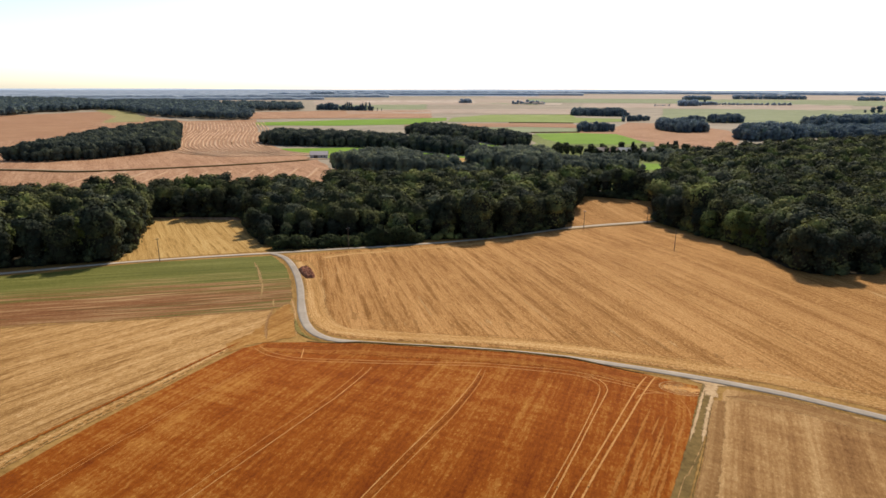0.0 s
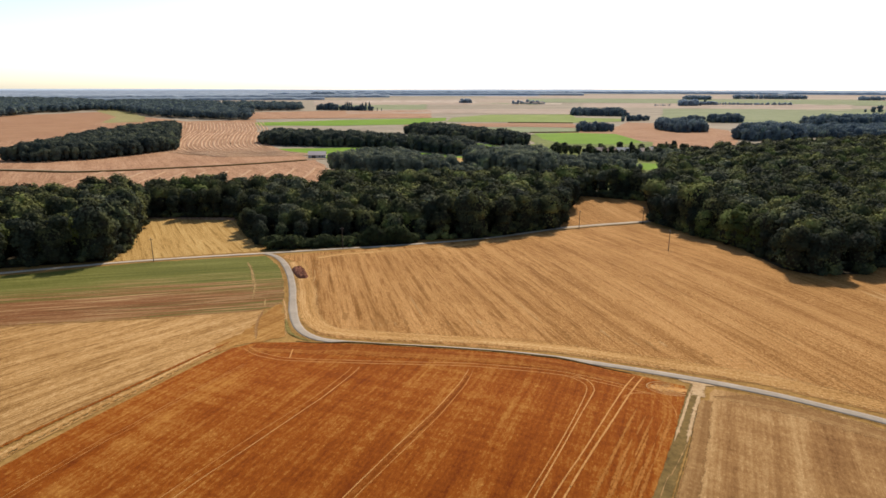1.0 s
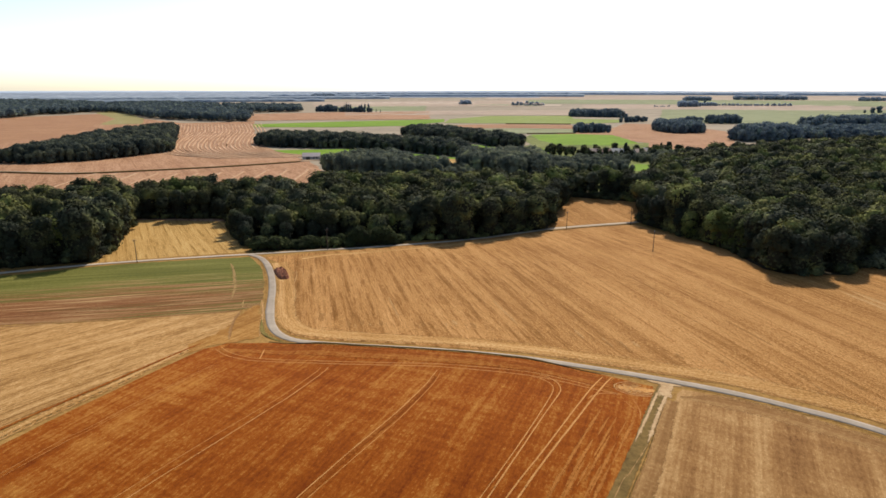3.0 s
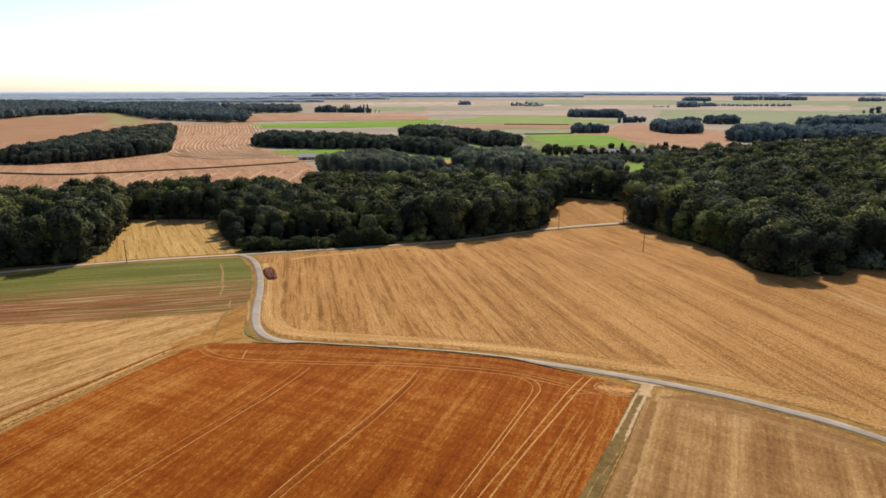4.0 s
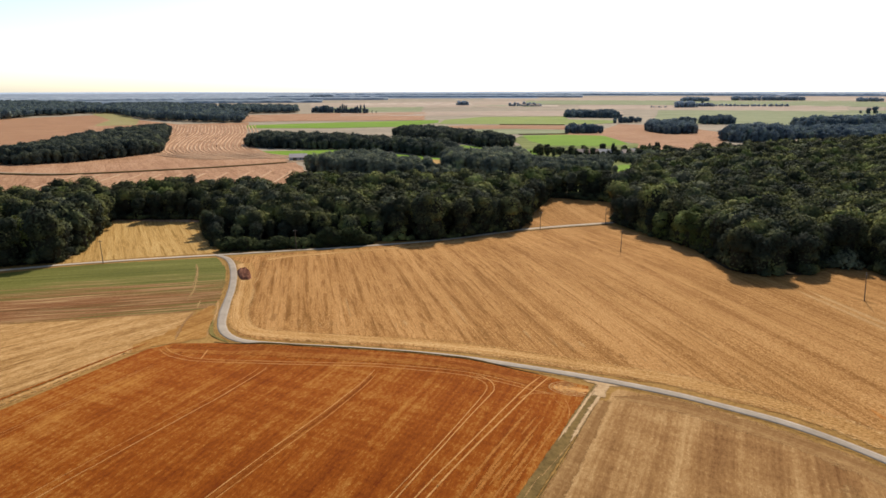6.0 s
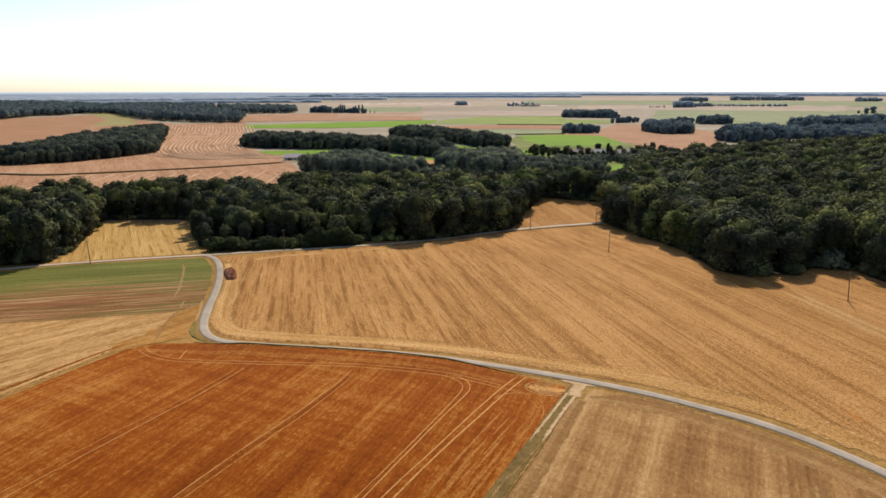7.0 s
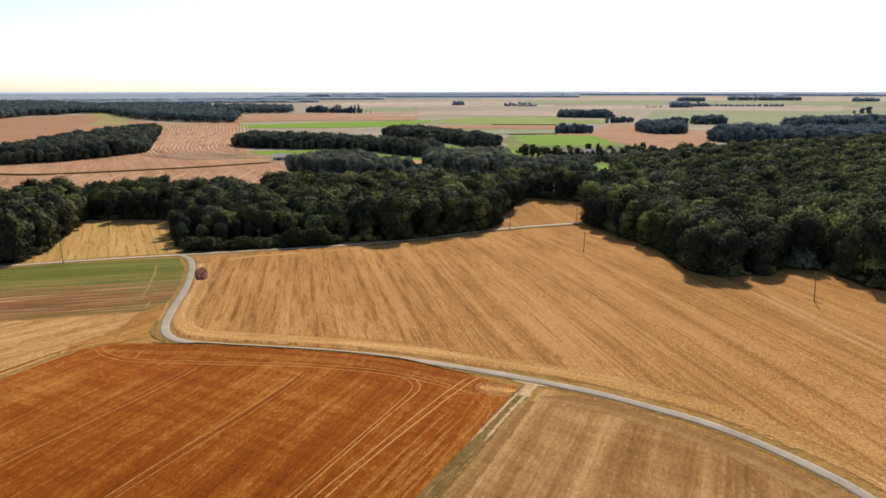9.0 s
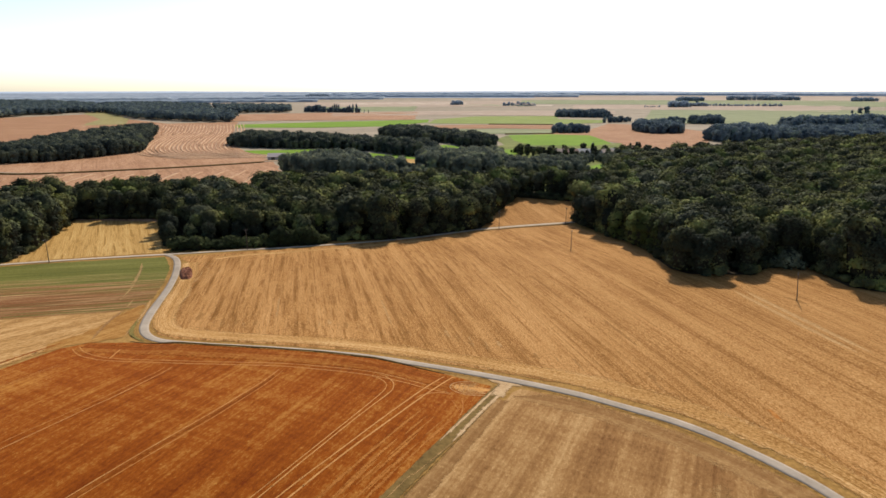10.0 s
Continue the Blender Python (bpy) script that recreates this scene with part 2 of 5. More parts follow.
CHAFF = plain_material("dark_chaff", (0.15, 0.066, 0.015), (0.31, 0.155, 0.047), 1.9, 0.95, 0.05, 0.5)
DRY_GRASS = plain_material("dry_grass", (0.14, 0.070, 0.015), (0.345, 0.19, 0.054), 1.2, 0.95, 0.05, 0.7)
DITCH_GRASS = plain_material("ditch_grass", (0.05, 0.032, 0.010), (0.15, 0.088, 0.026), 1.4, 0.95, 0.05, 0.8)
TRACK_GRASS = plain_material("track_grass", (0.070, 0.044, 0.013), (0.200, 0.122, 0.038), 1.1, 0.95, 0.05, 0.5)
GREEN_VERGE = plain_material("olive_verge_grass", (0.075, 0.060, 0.014), (0.22, 0.155, 0.042), 1.3, 0.95, 0.05, 0.7)
LEAF = leaf_material("oak_leaves", (0.034, 0.035, 0.018), (0.074, 0.075, 0.030), (0.182, 0.174, 0.054), through_light=0.07, gloss=0.02)
LEAF_LIME = leaf_material("lime_leaves", (0.056, 0.066, 0.018), (0.105, 0.120, 0.030), (0.18, 0.190, 0.055), through_light=0.12, gloss=0.04)
LEAF_GREY = leaf_material("poplar_leaves", (0.052, 0.053, 0.030), (0.095, 0.095, 0.052), (0.18, 0.176, 0.092), through_light=0.08, gloss=0.03)
# Darker leaves: one tint within the woods, and shade painted on their front.
LEAF_DARK = leaf_material("dark_leaves_edge_shade", (0.024, 0.028, 0.017), (0.051, 0.056, 0.028), (0.122, 0.127, 0.048), through_light=0.06, gloss=0.04)
# Vale and far copse leaves: lifted and blued a little to paint in haze.
LEAF_DEEP = leaf_material("hazed_vale_leaves", (0.076, 0.088, 0.066), (0.146, 0.156, 0.104), (0.24, 0.244, 0.134), through_light=0.38, gloss=0.03)
LEAF_FAR = leaf_material("hazed_far_leaves", (0.036, 0.044, 0.036), (0.068, 0.076, 0.054), (0.125, 0.128, 0.074), through_light=0.32, gloss=0.03)
# Leaves ever paler and bluer with distance: haze put into the colour.
LEAF_BLUE = leaf_material("hazed_blue_leaves", (0.082, 0.108, 0.126), (0.122, 0.152, 0.160), (0.175, 0.205, 0.178), through_light=0.38)
LEAF_FOREST = leaf_material("hazed_forest_leaves", (0.066, 0.086, 0.096), (0.105, 0.128, 0.120), (0.165, 0.184, 0.140), through_light=0.3)
LEAF_DISTANT = leaf_material("hazed_distant_leaves", (0.27, 0.315, 0.36), (0.30, 0.345, 0.39), (0.33, 0.375, 0.41), through_light=0.5)
LEAF_PALE = leaf_material("pale_hazed_leaves", (0.40, 0.455, 0.51), (0.43, 0.485, 0.54), (0.46, 0.515, 0.565), through_light=0.6)
# Skyline land and hills are tinted blue grey in place of haze.
FAR_LAND = field_material("hazed_far_land", (0.13, 0.155, 0.18), (0.18, 0.205, 0.23), (0.27, 0.285, 0.295), 4, 90.0, 1500, 1.2, 1.2, 0.0, 0.03, 0.6)
RIDGE = plain_material("hazed_far_hills", (0.27, 0.32, 0.37), (0.38, 0.43, 0.48), 0.01, 1.0, 0.0, 0.0)
PADDOCK = field_material("paddock_grass", (0.07, 0.082, 0.018), (0.12, 0.135, 0.03), (0.20, 0.19, 0.06), 10, 6.0, 60, 0.5, 0.8, 0.0, 0.5, 0.8)
BUSH_LEAF = leaf_material("bramble_leaves", (0.024, 0.029, 0.012), (0.044, 0.052, 0.019), (0.092, 0.10, 0.034))
SHRUB_LEAF = leaf_material("grey_willow_leaves", (0.06, 0.064, 0.034), (0.115, 0.118, 0.064), (0.20, 0.202, 0.115))
FOREST_FLOOR = plain_material("leaf_litter", (0.022, 0.017, 0.010), (0.060, 0.045, 0.025), 0.9, 0.95, 0.03, 0.5)
BARK = plain_material("bark", (0.05, 0.035, 0.022), (0.14, 0.10, 0.07), 3.0, 0.9, 0.1, 0.8, (1, 1, 0.25))
# Near-black that paints the shade inside crowns; it also covers the stems.
TWIG_SHADE = plain_material("twig_shade", (0.010, 0.010, 0.007), (0.036, 0.034, 0.020), 1.2, 0.95, 0.03, 0.6)
POLE_WOOD = plain_material("weathered_pole_wood", (0.06, 0.045, 0.032), (0.15, 0.11, 0.08), 4.0, 0.85, 0.1, 0.4, (1, 1, 0.1))
CERAMIC = plain_material("insulator", (0.25, 0.25, 0.24), (0.4, 0.4, 0.38), 8.0, 0.3, 0.5, 0.0)
MANURE = plain_material("manure", (0.095, 0.034, 0.016), (0.28, 0.11, 0.058), 1.3, 0.95, 0.08, 1.0)
PLASTER = plain_material("pale_plaster", (0.33, 0.295, 0.245), (0.48, 0.43, 0.36), 0.8, 0.9, 0.1, 0.1)
SLATE = plain_material("grey_roof", (0.24, 0.185, 0.16), (0.36, 0.29, 0.26), 1.5, 0.6, 0.3, 0.2)
CLAY = plain_material("brown_tiles", (0.14, 0.075, 0.05), (0.26, 0.14, 0.095), 1.5, 0.8, 0.2, 0.3)
BARN_WALL = plain_material("pale_boards", (0.26, 0.235, 0.205), (0.40, 0.365, 0.325), 2.0, 0.85, 0.1, 0.3, (1, 1, 0.2))
OLD_TILES = plain_material("faded_tiles", (0.26, 0.175, 0.125), (0.40, 0.29, 0.215), 1.5, 0.8, 0.15, 0.3)
GLASS_DARK = plain_material("dark_window", (0.02, 0.022, 0.025), (0.05, 0.05, 0.055), 1.0, 0.15, 0.5, 0.0)
DOOR_WOOD = plain_material("dark_door", (0.06, 0.05, 0.04), (0.12, 0.10, 0.08), 2.0, 0.7, 0.2, 0.1)


# ---- helpers for building ----
def smooth(lo, hi, v):
    u = np.clip((v - lo) / (hi - lo), 0, 1)
    return u * u * (3 - 2 * u)


# crest of the cutting on the near side of the lane
BANK = [(-32, 130.6), (-22, 128.0), (-10.4, 126.0), (2.9, 124.1), (15.9, 122.0), (28.3, 119.2), (36, 117.0), (44, 114.6)]


def swell(x, y):
    """The field climbs gently to the edge of the cutting and drops to the lane behind it; its height is set to hide
    part of the lane from the camera.
    """
    south = np.interp(x, [p[0] for p in BANK], [p[1] for p in BANK]) - y
    climb = np.where(south > 0, np.clip(1 - south / 15.0, 0, 1) ** 1.3, 1 - smooth(0.0, 1.0, -south))
    return 0.95 * climb * smooth(-29, -17, x) * (1 - smooth(27, 43, x))


def height(x, y):
    """The lie of the land: a low swell ahead, a shallow valley under the woods, a far plain raised to fit the camera's
    horizon.
    """
    x, y = np.asarray(x, float), np.asarray(y, float)
    r = np.hypot(x, y)
    h = 4.7 * np.exp(-((y - 95) / 50) ** 2) / (1 + np.exp(np.clip((x - 52) / 14, -30, 30)))
    h = h - 6 * np.exp(-((y - 300) / 75) ** 2)
    h = h - 3.5 * smooth(400, 600, y) * (1 - smooth(1000, 1500, r))
    return h + 42 * np.maximum(0, (r - 1500) / 3400) ** 1.5 + swell(x, y)


def mesh_from(name, verts, faces, material, smooth_shade=True):
    me = bpy.data.meshes.new(name)
    me.from_pydata([tuple(v) for v in verts], [], [tuple(f) for f in faces])
    me.materials.append(material)
    me.polygons.foreach_set("use_smooth", [smooth_shade] * len(me.polygons))
    me.update()
    return me


def mesh_from_arrays(name, verts, tris, material, smooth_shade=False):
    me = bpy.data.meshes.new(name)
    me.vertices.add(len(verts))
    me.vertices.foreach_set("co", np.asarray(verts, np.float32).ravel())
    me.loops.add(len(tris) * 3)
    me.loops.foreach_set("vertex_index", np.asarray(tris, np.int32).ravel())
    me.polygons.add(len(tris))
    me.polygons.foreach_set("loop_start", np.arange(0, len(tris) * 3, 3, dtype=np.int32))
    me.materials.append(material)
    me.polygons.foreach_set("use_smooth", np.full(len(tris), smooth_shade))
    me.update(calc_edges=True)
    return me


def part(name, bm, material, parent, label=""):
    me = bpy.data.meshes.new(name)
    bm.to_mesh(me)
    bm.free()
    me.materials.append(material)
    ob = new(name, me)
    ob.parent = parent
    return tagged(ob, label)


def inside(poly, x, y):
    x, y = np.asarray(x), np.asarray(y)
    hit = np.zeros(x.shape, bool)
    for (ax, ay), (bx, by) in zip(poly, poly[1:] + poly[:1]):
        if ay != by:
            hit ^= ((ay > y) != (by > y)) & (x < (bx - ax) * (y - ay) / (by - ay) + ax)
    return hit


def densify(line, step, closed=False):
    pts = []
    pairs = list(zip(line, line[1:] + line[:1])) if closed else list(zip(line, line[1:]))
    for (ax, ay), (bx, by) in pairs:
        n = max(1, int(math.hypot(bx - ax, by - ay) / step))
        pts += [(ax + (bx - ax) * i / n, ay + (by - ay) * i / n) for i in range(n)]
    return pts if closed else pts + [line[-1]]


def curve_line(line, step):
    """A smooth line through the given places."""
    p = [Vector((*q, 0)) for q in line]
    p = [2 * p[0] - p[1]] + p + [2 * p[-1] - p[-2]]
    pts = []
    for a, b, c, d in zip(p, p[1:], p[2:], p[3:]):
        n = max(1, int((c - b).length / step))
        for i in range(n):
            t = i / n
            pts.append(0.5 * (2 * b + (c - a) * t + (2 * a - 5 * b + 4 * c - d) * t * t + (3 * b - a - 3 * c + d) * t ** 3))
    pts.append(p[-2])
    return [(q.x, q.y) for q in pts]


def drape(name, poly, step, lift, material, label, category="field", ragged=0.0, under=False):
    """One field: a sheet laid over the land, with ragged margins."""
    rng = np.random.default_rng(len(poly) * 7 + int(abs(poly[0][0])))
    edge = densify(poly, step, True)
    if ragged:
        edge = [(x + float(rng.normal(0, ragged)), y + float(rng.normal(0, ragged))) for x, y in edge]
    ex, ey = [p[0] for p in edge], [p[1] for p in edge]
    gx, gy = np.meshgrid(np.arange(min(ex), max(ex), step), np.arange(min(ey), max(ey), step))
    gx = (gx + rng.uniform(-0.3, 0.3, gx.shape) * step).ravel()
    gy = (gy + rng.uniform(-0.3, 0.3, gy.shape) * step).ravel()
    keep = inside(edge, gx, gy)
    pts = [Vector(p) for p in edge] + [Vector((float(x), float(y))) for x, y in zip(gx[keep], gy[keep])]
    n = len(edge)
    out = delaunay_2d_cdt(pts, [(i, (i + 1) % n) for i in range(n)], [], 1, 1e-4)
    xs, ys = np.array([v.x for v in out[0]]), np.array([v.y for v in out[0]])
    zs = height(xs, ys) + lift - (swell(xs, ys) if under else 0.0)
    ob = new(name, mesh_from(name, np.stack([xs, ys, zs], 1), out[2], material))
    return tagged(ob, label, category, kind="structure")


def ribbon_mesh(name, line, width, lift, material, step=2.0, wobble=0.0, crown=0.0, thick=0.12, seed=0, shift=0.0, taper=0.0, slope=0.0, sides=True):
    """A strip laid over the land along a line, with a cambered top and real sides."""
    rng = np.random.default_rng(seed)
    pts = np.array(curve_line(line, step))
    t = np.gradient(pts, axis=0)
    t /= np.linalg.norm(t, axis=1)[:, None]
    nrm = np.stack([-t[:, 1], t[:, 0]], 1)
    k = len(pts)
    verts, faces = [], []
    jl, jr = (np.convolve(rng.normal(0, 1, k + 4), np.ones(5) / 2.2, "valid") * wobble for _ in range(2))
    for i in range(k):
        for u, dz in ((-1, -thick), (-1, 0), (-0.5, crown * 0.75), (0, crown), (0.5, crown * 0.75), (1, 0), (1, -thick)):
            ends = min(1.0, 0.08 + min(i, k - 1 - i) * step / taper) if taper else 1.0
            off = u * ends * width / 2 + shift + (jl[i] if u == -1 else jr[i] if u == 1 else 0) + (u * slope if dz == -thick else 0)
            x, y = pts[i] + nrm[i] * off
            verts.append((x, y, float(height(x, y)) + lift + (dz * ends if dz > 0 else dz)))
    for i in range(k - 1):
        for j in range(6) if sides else range(1, 5):
            a = i * 7 + j
            faces.append((a, a + 7, a + 8, a + 1))
    me = mesh_from(name, verts, faces, material)
    run = np.concatenate([[0], np.cumsum(np.linalg.norm(np.diff(pts, axis=0), axis=1))])
    flat = np.array([(run[i], u * width / 2) for i in range(k) for u in (-1, -1, -0.5, 0, 0.5, 1, 1)])
    corner = np.array([l.vertex_index for l in me.loops])
    me.uv_layers.new(name="strip").data.foreach_set("uv", flat[corner].ravel())
    ends = np.array([(min(run[i], run[-1] - run[i]) / 1.5, u) for i in range(k) for u in (-1, -1, -0.5, 0, 0.5, 1, 1)])
    me.uv_layers.new(name="margin").data.foreach_set("uv", ends[corner].ravel())
    return me


def feathered(material, soft, cover, grain):
    """The same surface thinning out in tufts and crumbs towards the margins and ends of its strip."""
    name = material.name + "_thinning_%g_%g_%g" % (soft, cover, grain)
    if name in bpy.data.materials:
        return bpy.data.materials[name]
    mat = material.copy()
    mat.name = name
    g = Graph(name, mat=mat)
    where = g.place
    uv = g.node("ShaderNodeUVMap")
    uv.uv_map = "margin"
    part_of = g.node("ShaderNodeSeparateXYZ", Vector=uv.outputs[0])
    margin = g.math("DIVIDE", g.math("SUBTRACT", 1.0, g.math("ABSOLUTE", part_of.outputs[1])), soft)
    margin = g.math("MINIMUM", margin, part_of.outputs[0])
    crumbs = g.noise(where, grain, 5.0, 0.75)
    clumps = g.noise(where, grain * 0.22, 2.0, 0.5)
    f = g.math("MULTIPLY_ADD", g.math("SUBTRACT", crumbs, 0.5), 2.4, margin)
    f = g.math("MULTIPLY_ADD", g.math("SUBTRACT", clumps, 0.5), 1.3, f)
    f = g.math("MINIMUM", f, g.math("MULTIPLY", margin, 4.0))
    f = g.span(g.math("SUBTRACT", f, 1.3 * (1 - cover)), 0.42, 0.58)
    mixer = g.node("ShaderNodeMixShader", Fac=f)
    out = g.tree.nodes["Material Output"].inputs["Surface"]
    surface = out.links[0].from_socket
    g.tree.links.new(g.node("ShaderNodeBsdfTransparent").outputs[0], mixer.inputs[1])
    g.tree.links.new(surface, mixer.inputs[2])
    g.tree.links.new(mixer.outputs[0], out)
    return mat


def ribbon(name, line, width, lift, material, label, category, parent=None, soft=0.6, cover=1.0, grain=5.0, **more):
    if soft:
        material = feathered(material, soft, cover, grain)
    ob = new(name, ribbon_mesh(name, line, width, lift, material, sides=not soft, **more))
    if parent:
        ob.parent = parent
        return tagged(ob, label)
    return tagged(ob, label, category, kind="structure")


# ---- ground ----
rings = np.concatenate([[0.0], np.geomspace(6, 4930, 150)])
turns = np.radians(np.arange(0, 360, 1.5))
gx, gy = np.outer(rings, np.sin(turns)).ravel(), np.outer(rings, np.cos(turns)).ravel()
m = len(turns)
quads = [(i * m + j, i * m + (j + 1) % m, (i + 1) * m + (j + 1) % m, (i + 1) * m + j) for i in range(1, len(rings) - 1) for j in range(m)]
quads += [(0, m + (j + 1) % m, m + j) for j in range(m)]
ground = new("ground", mesh_from("ground", np.stack([gx, gy, height(gx, gy) - swell(gx, gy)], 1), quads, TAUPE))
tagged(ground, "dry open farmland plain reaching the horizon", "ground", kind="structure")

# ---- fields ----
grass = drape("grassland", [(-300, -120), (230, -120), (330, 150), (300, 300), (120, 330), (-60, 320), (-260, 320), (-340, 200)], 6.0, 0.05, DRY_GRASS, "dry yellowed grass between the fields", "grass", under=True)
orange = drape("field_orange", [(-67, 77.5), (-58.8, 94.4), (-53.6, 105.7), (-45.7, 125.9), (-41.6, 129.8), (-30.6, 130.0), (-22, 127.8), (-10.4, 125.8), (2.9, 123.9), (15.9, 121.8), (28.3, 119.0), (36, 116.8), (44, 114.4), (53.6, 110.2), (52.2, 105.0), (47.7, 96.8), (43.3, 88.4), (35.9, 74.6), (10.6, 30), (-5.8, 0), (-25, -34), (-124, -34)],
      2.2, 0.10, SOIL, "bare rusty orange soil field with straw residue", ragged=0.08)
drape("field_pale", [(-150, 131), (-112.7, 140), (-86.9, 145.7), (-53.5, 153.8), (-47.4, 155.9), (-44.5, 143.6), (-46.6, 132.6), (-56, 111), (-61.5, 99.4), (-70.8, 82.8), (-125, -25), (-220, 0)],
      2.4, 0.12, PALE_STRAW, "pale harvested straw stubble field", ragged=0.3)
drape("field_corner", [(-46.3, 155.5), (-44.6, 163.0), (-38.6, 147.0), (-35.6, 134.0), (-40.2, 130.6), (-44.5, 128.7), (-47.5, 122.8), (-51.1, 128.4), (-47.9, 134.2), (-46.1, 143.6)],
      1.2, 0.145, TAN_SOIL, "tan worked soil in the corner between two fields", ragged=0.35)
green_field = drape("field_green", [(-230, 150), (-190, 172), (-150, 191), (-134.5, 196.9), (-118.9, 206.5), (-102.1, 212.7), (-72.6, 220.5), (-66.6, 222.5), (-57, 207), (-49.2, 184.9), (-43.2, 161.2), (-48, 156.9), (-53.8, 154.8), (-87.6, 147.2), (-114, 141.9), (-160, 131), (-230, 110)],
      2.4, 0.12, GREEN_CROP, "green regrowth field with reddish bare rows", ragged=0.25)
stubble = drape("field_stubble", [(-61.1, 222.6), (-37.1, 232.4), (-21.3, 237.2), (17.4, 256), (60.7, 283), (85.2, 291), (108, 297.5), (116, 280), (127, 240), (126, 205), (135, 197), (152, 195), (168, 210), (180, 205), (178, 178), (240, 150), (200, 40), (118, 62), (108.7, 80.8), (103.9, 88.3), (97.7, 95.8), (89.8, 102.7), (82.2, 106.7), (74.2, 111.9), (58.3, 116.7), (41, 121), (29, 124.7), (2.9, 129.1), (-21.8, 132.8), (-28, 136.1), (-33.5, 146.1), (-38.4, 161.2), (-45.3, 191.7), (-54, 214)],
      2.0, 0.12, STRAW, "large harvested golden straw stubble field", ragged=0.2)
brown_field = drape("field_brown", [(59.4, 109.8), (72.1, 107), (78.8, 102), (86.8, 96.5), (95, 89), (101.6, 80), (112, 60), (150, 20), (90, -30), (-22, -34), (-4.6, 0), (12.0, 30), (37.6, 74.0), (46.4, 89.0), (50.6, 97.0)],
      2.4, 0.10, BROWN_SOIL, "brown tilled field with faded straw strips", ragged=0.2)
drape("field_golden", [(-120.8, 211.9), (-158, 312), (-100, 312), (-86, 269.8), (-71.5, 231), (-104.2, 219.3)],
      2.6, 0.12, GOLD_STRAW, "small golden stubble field between the woods", ragged=0.3)
drape("field_gap", [(60, 290.6), (88, 362), (128, 350), (110.4, 305.5), (86, 298.5)],
      3.0, 0.12, STRAW, "tan stubble field glimpsed between two woods", ragged=0.3)
pink_field = drape("field_pink", [(-480, 330), (-60, 300), (-50, 440), (-86, 468), (-116, 549), (-178, 655), (-222, 740), (-318, 1030), (-374, 1218), (-490, 1155), (-694, 1343), (-863, 1533), (-980, 1290), (-900, 900)],
                   14, 0.20, PINK_STRAW, "broad pinkish stubble field with wavy swath lines", ragged=0.8)
drape("field_red", [(-1000, 1280), (-863, 1500), (-720, 1330), (-615, 1065), (-520, 830), (-560, 700), (-900, 800)],
                  22, 0.35, RED_STRAW, "reddish harvested field beyond the copse", ragged=1.5)
drape("field_pale_patch", [(-910, 1590), (-930, 1700), (-770, 1500), (-640, 1300), (-560, 1130), (-620, 1095), (-690, 1280)], 24, 0.5, OLIVE_STUBBLE, "pale olive patch between harvested fields", ragged=1.5)
drape("field_far_green", [(-326, 1053), (-349, 1127), (-208, 1211), (-75, 1264), (8, 1297), (8, 1203), (-64, 1088), (-181, 1053)], 22, 0.4, BRIGHT_CROP, "bright green crop strip far off", ragged=1.0)
drape("field_far_crop", [(8, 1169), (21, 1297), (116, 1426), (303, 1431), (288, 1301), (380, 1260), (348, 1172), (248, 1140), (127, 1156)], 22, 0.45, MID_CROP, "green crop field on the plain", ragged=1.0)
drape("field_bright", [(135, 881), (200, 894), (253, 873), (253, 795), (249, 737), (212, 706), (148, 719), (135, 783)], 16, 0.35, BRIGHT_CROP, "vivid green meadow beside the hamlet", ragged=0.8)
drape("field_meadow", [(-178, 652), (-90, 668), (0, 600), (40, 560), (70, 520), (20, 500), (-60, 540), (-112, 562)], 14, 0.40, BRIGHT_CROP, "green meadow around the barn", ragged=0.6)
drape("field_pink_right", [(270, 969), (354, 1150), (440, 1100), (452, 947), (400, 800), (330, 674), (234, 660), (262, 740), (240, 805), (172, 897), (215, 960)], 20, 0.28, PINK_STRAW, "pinkish harvested field behind the hamlet", ragged=1.0)
drape("field_olive_patch", [(60, 640), (117, 690), (160, 690), (212, 706), (150, 722), (137, 783), (133, 870), (112, 800), (115, 720)], 14, 0.3, PADDOCK, "muted olive fallow beside the copse", ragged=0.8)
drape("field_tan_strip", [(-68, 1072), (60, 1122), (124, 1131), (243, 1117), (234, 1008), (143, 1034), (55, 1025), (-58, 986)], 20, 0.42, RED_STRAW, "narrow reddish stubble strip on the plain", ragged=1.0)
drape("field_muted_strip", [(-59, 959), (54, 1011), (141, 1020), (226, 994), (209, 917), (134, 903), (50, 925)], 20, 0.42, GREY_GREEN, "muted green fallow strip on the plain", ragged=1.0)
drape("field_gardens", [(92, 362), (124, 352), (146, 362), (172, 432), (204, 468), (262, 560), (288, 668), (272, 745), (150, 740), (114, 722), (100, 600), (96, 440)], 12, 0.22, PADDOCK, "green gardens and paddocks round the hamlet", ragged=0.6)
drape("field_small_meadow", [(158, 466), (174, 466), (189, 514), (178, 520), (166, 502)], 8, 0.3, BRIGHT_CROP, "small green meadow inside the wood", ragged=0.5)
drape("field_tan_bit", [(2, 486), (4, 572), (24, 562), (27, 480)], 8, 0.5, GOLD_STRAW, "small tan stubble corner between two groves", ragged=0.4)
drape("field_green_bit", [(24, 690), (42, 722), (68, 690), (64, 640), (40, 655)], 8, 0.55, BRIGHT_CROP, "small green meadow between two copses", ragged=0.4)
drape("field_green_corner", [(101, 640), (106, 660), (130, 672), (128, 620), (108, 606)], 8, 0.5, BRIGHT_CROP, "small green paddock at the hamlet's edge", ragged=0.4)


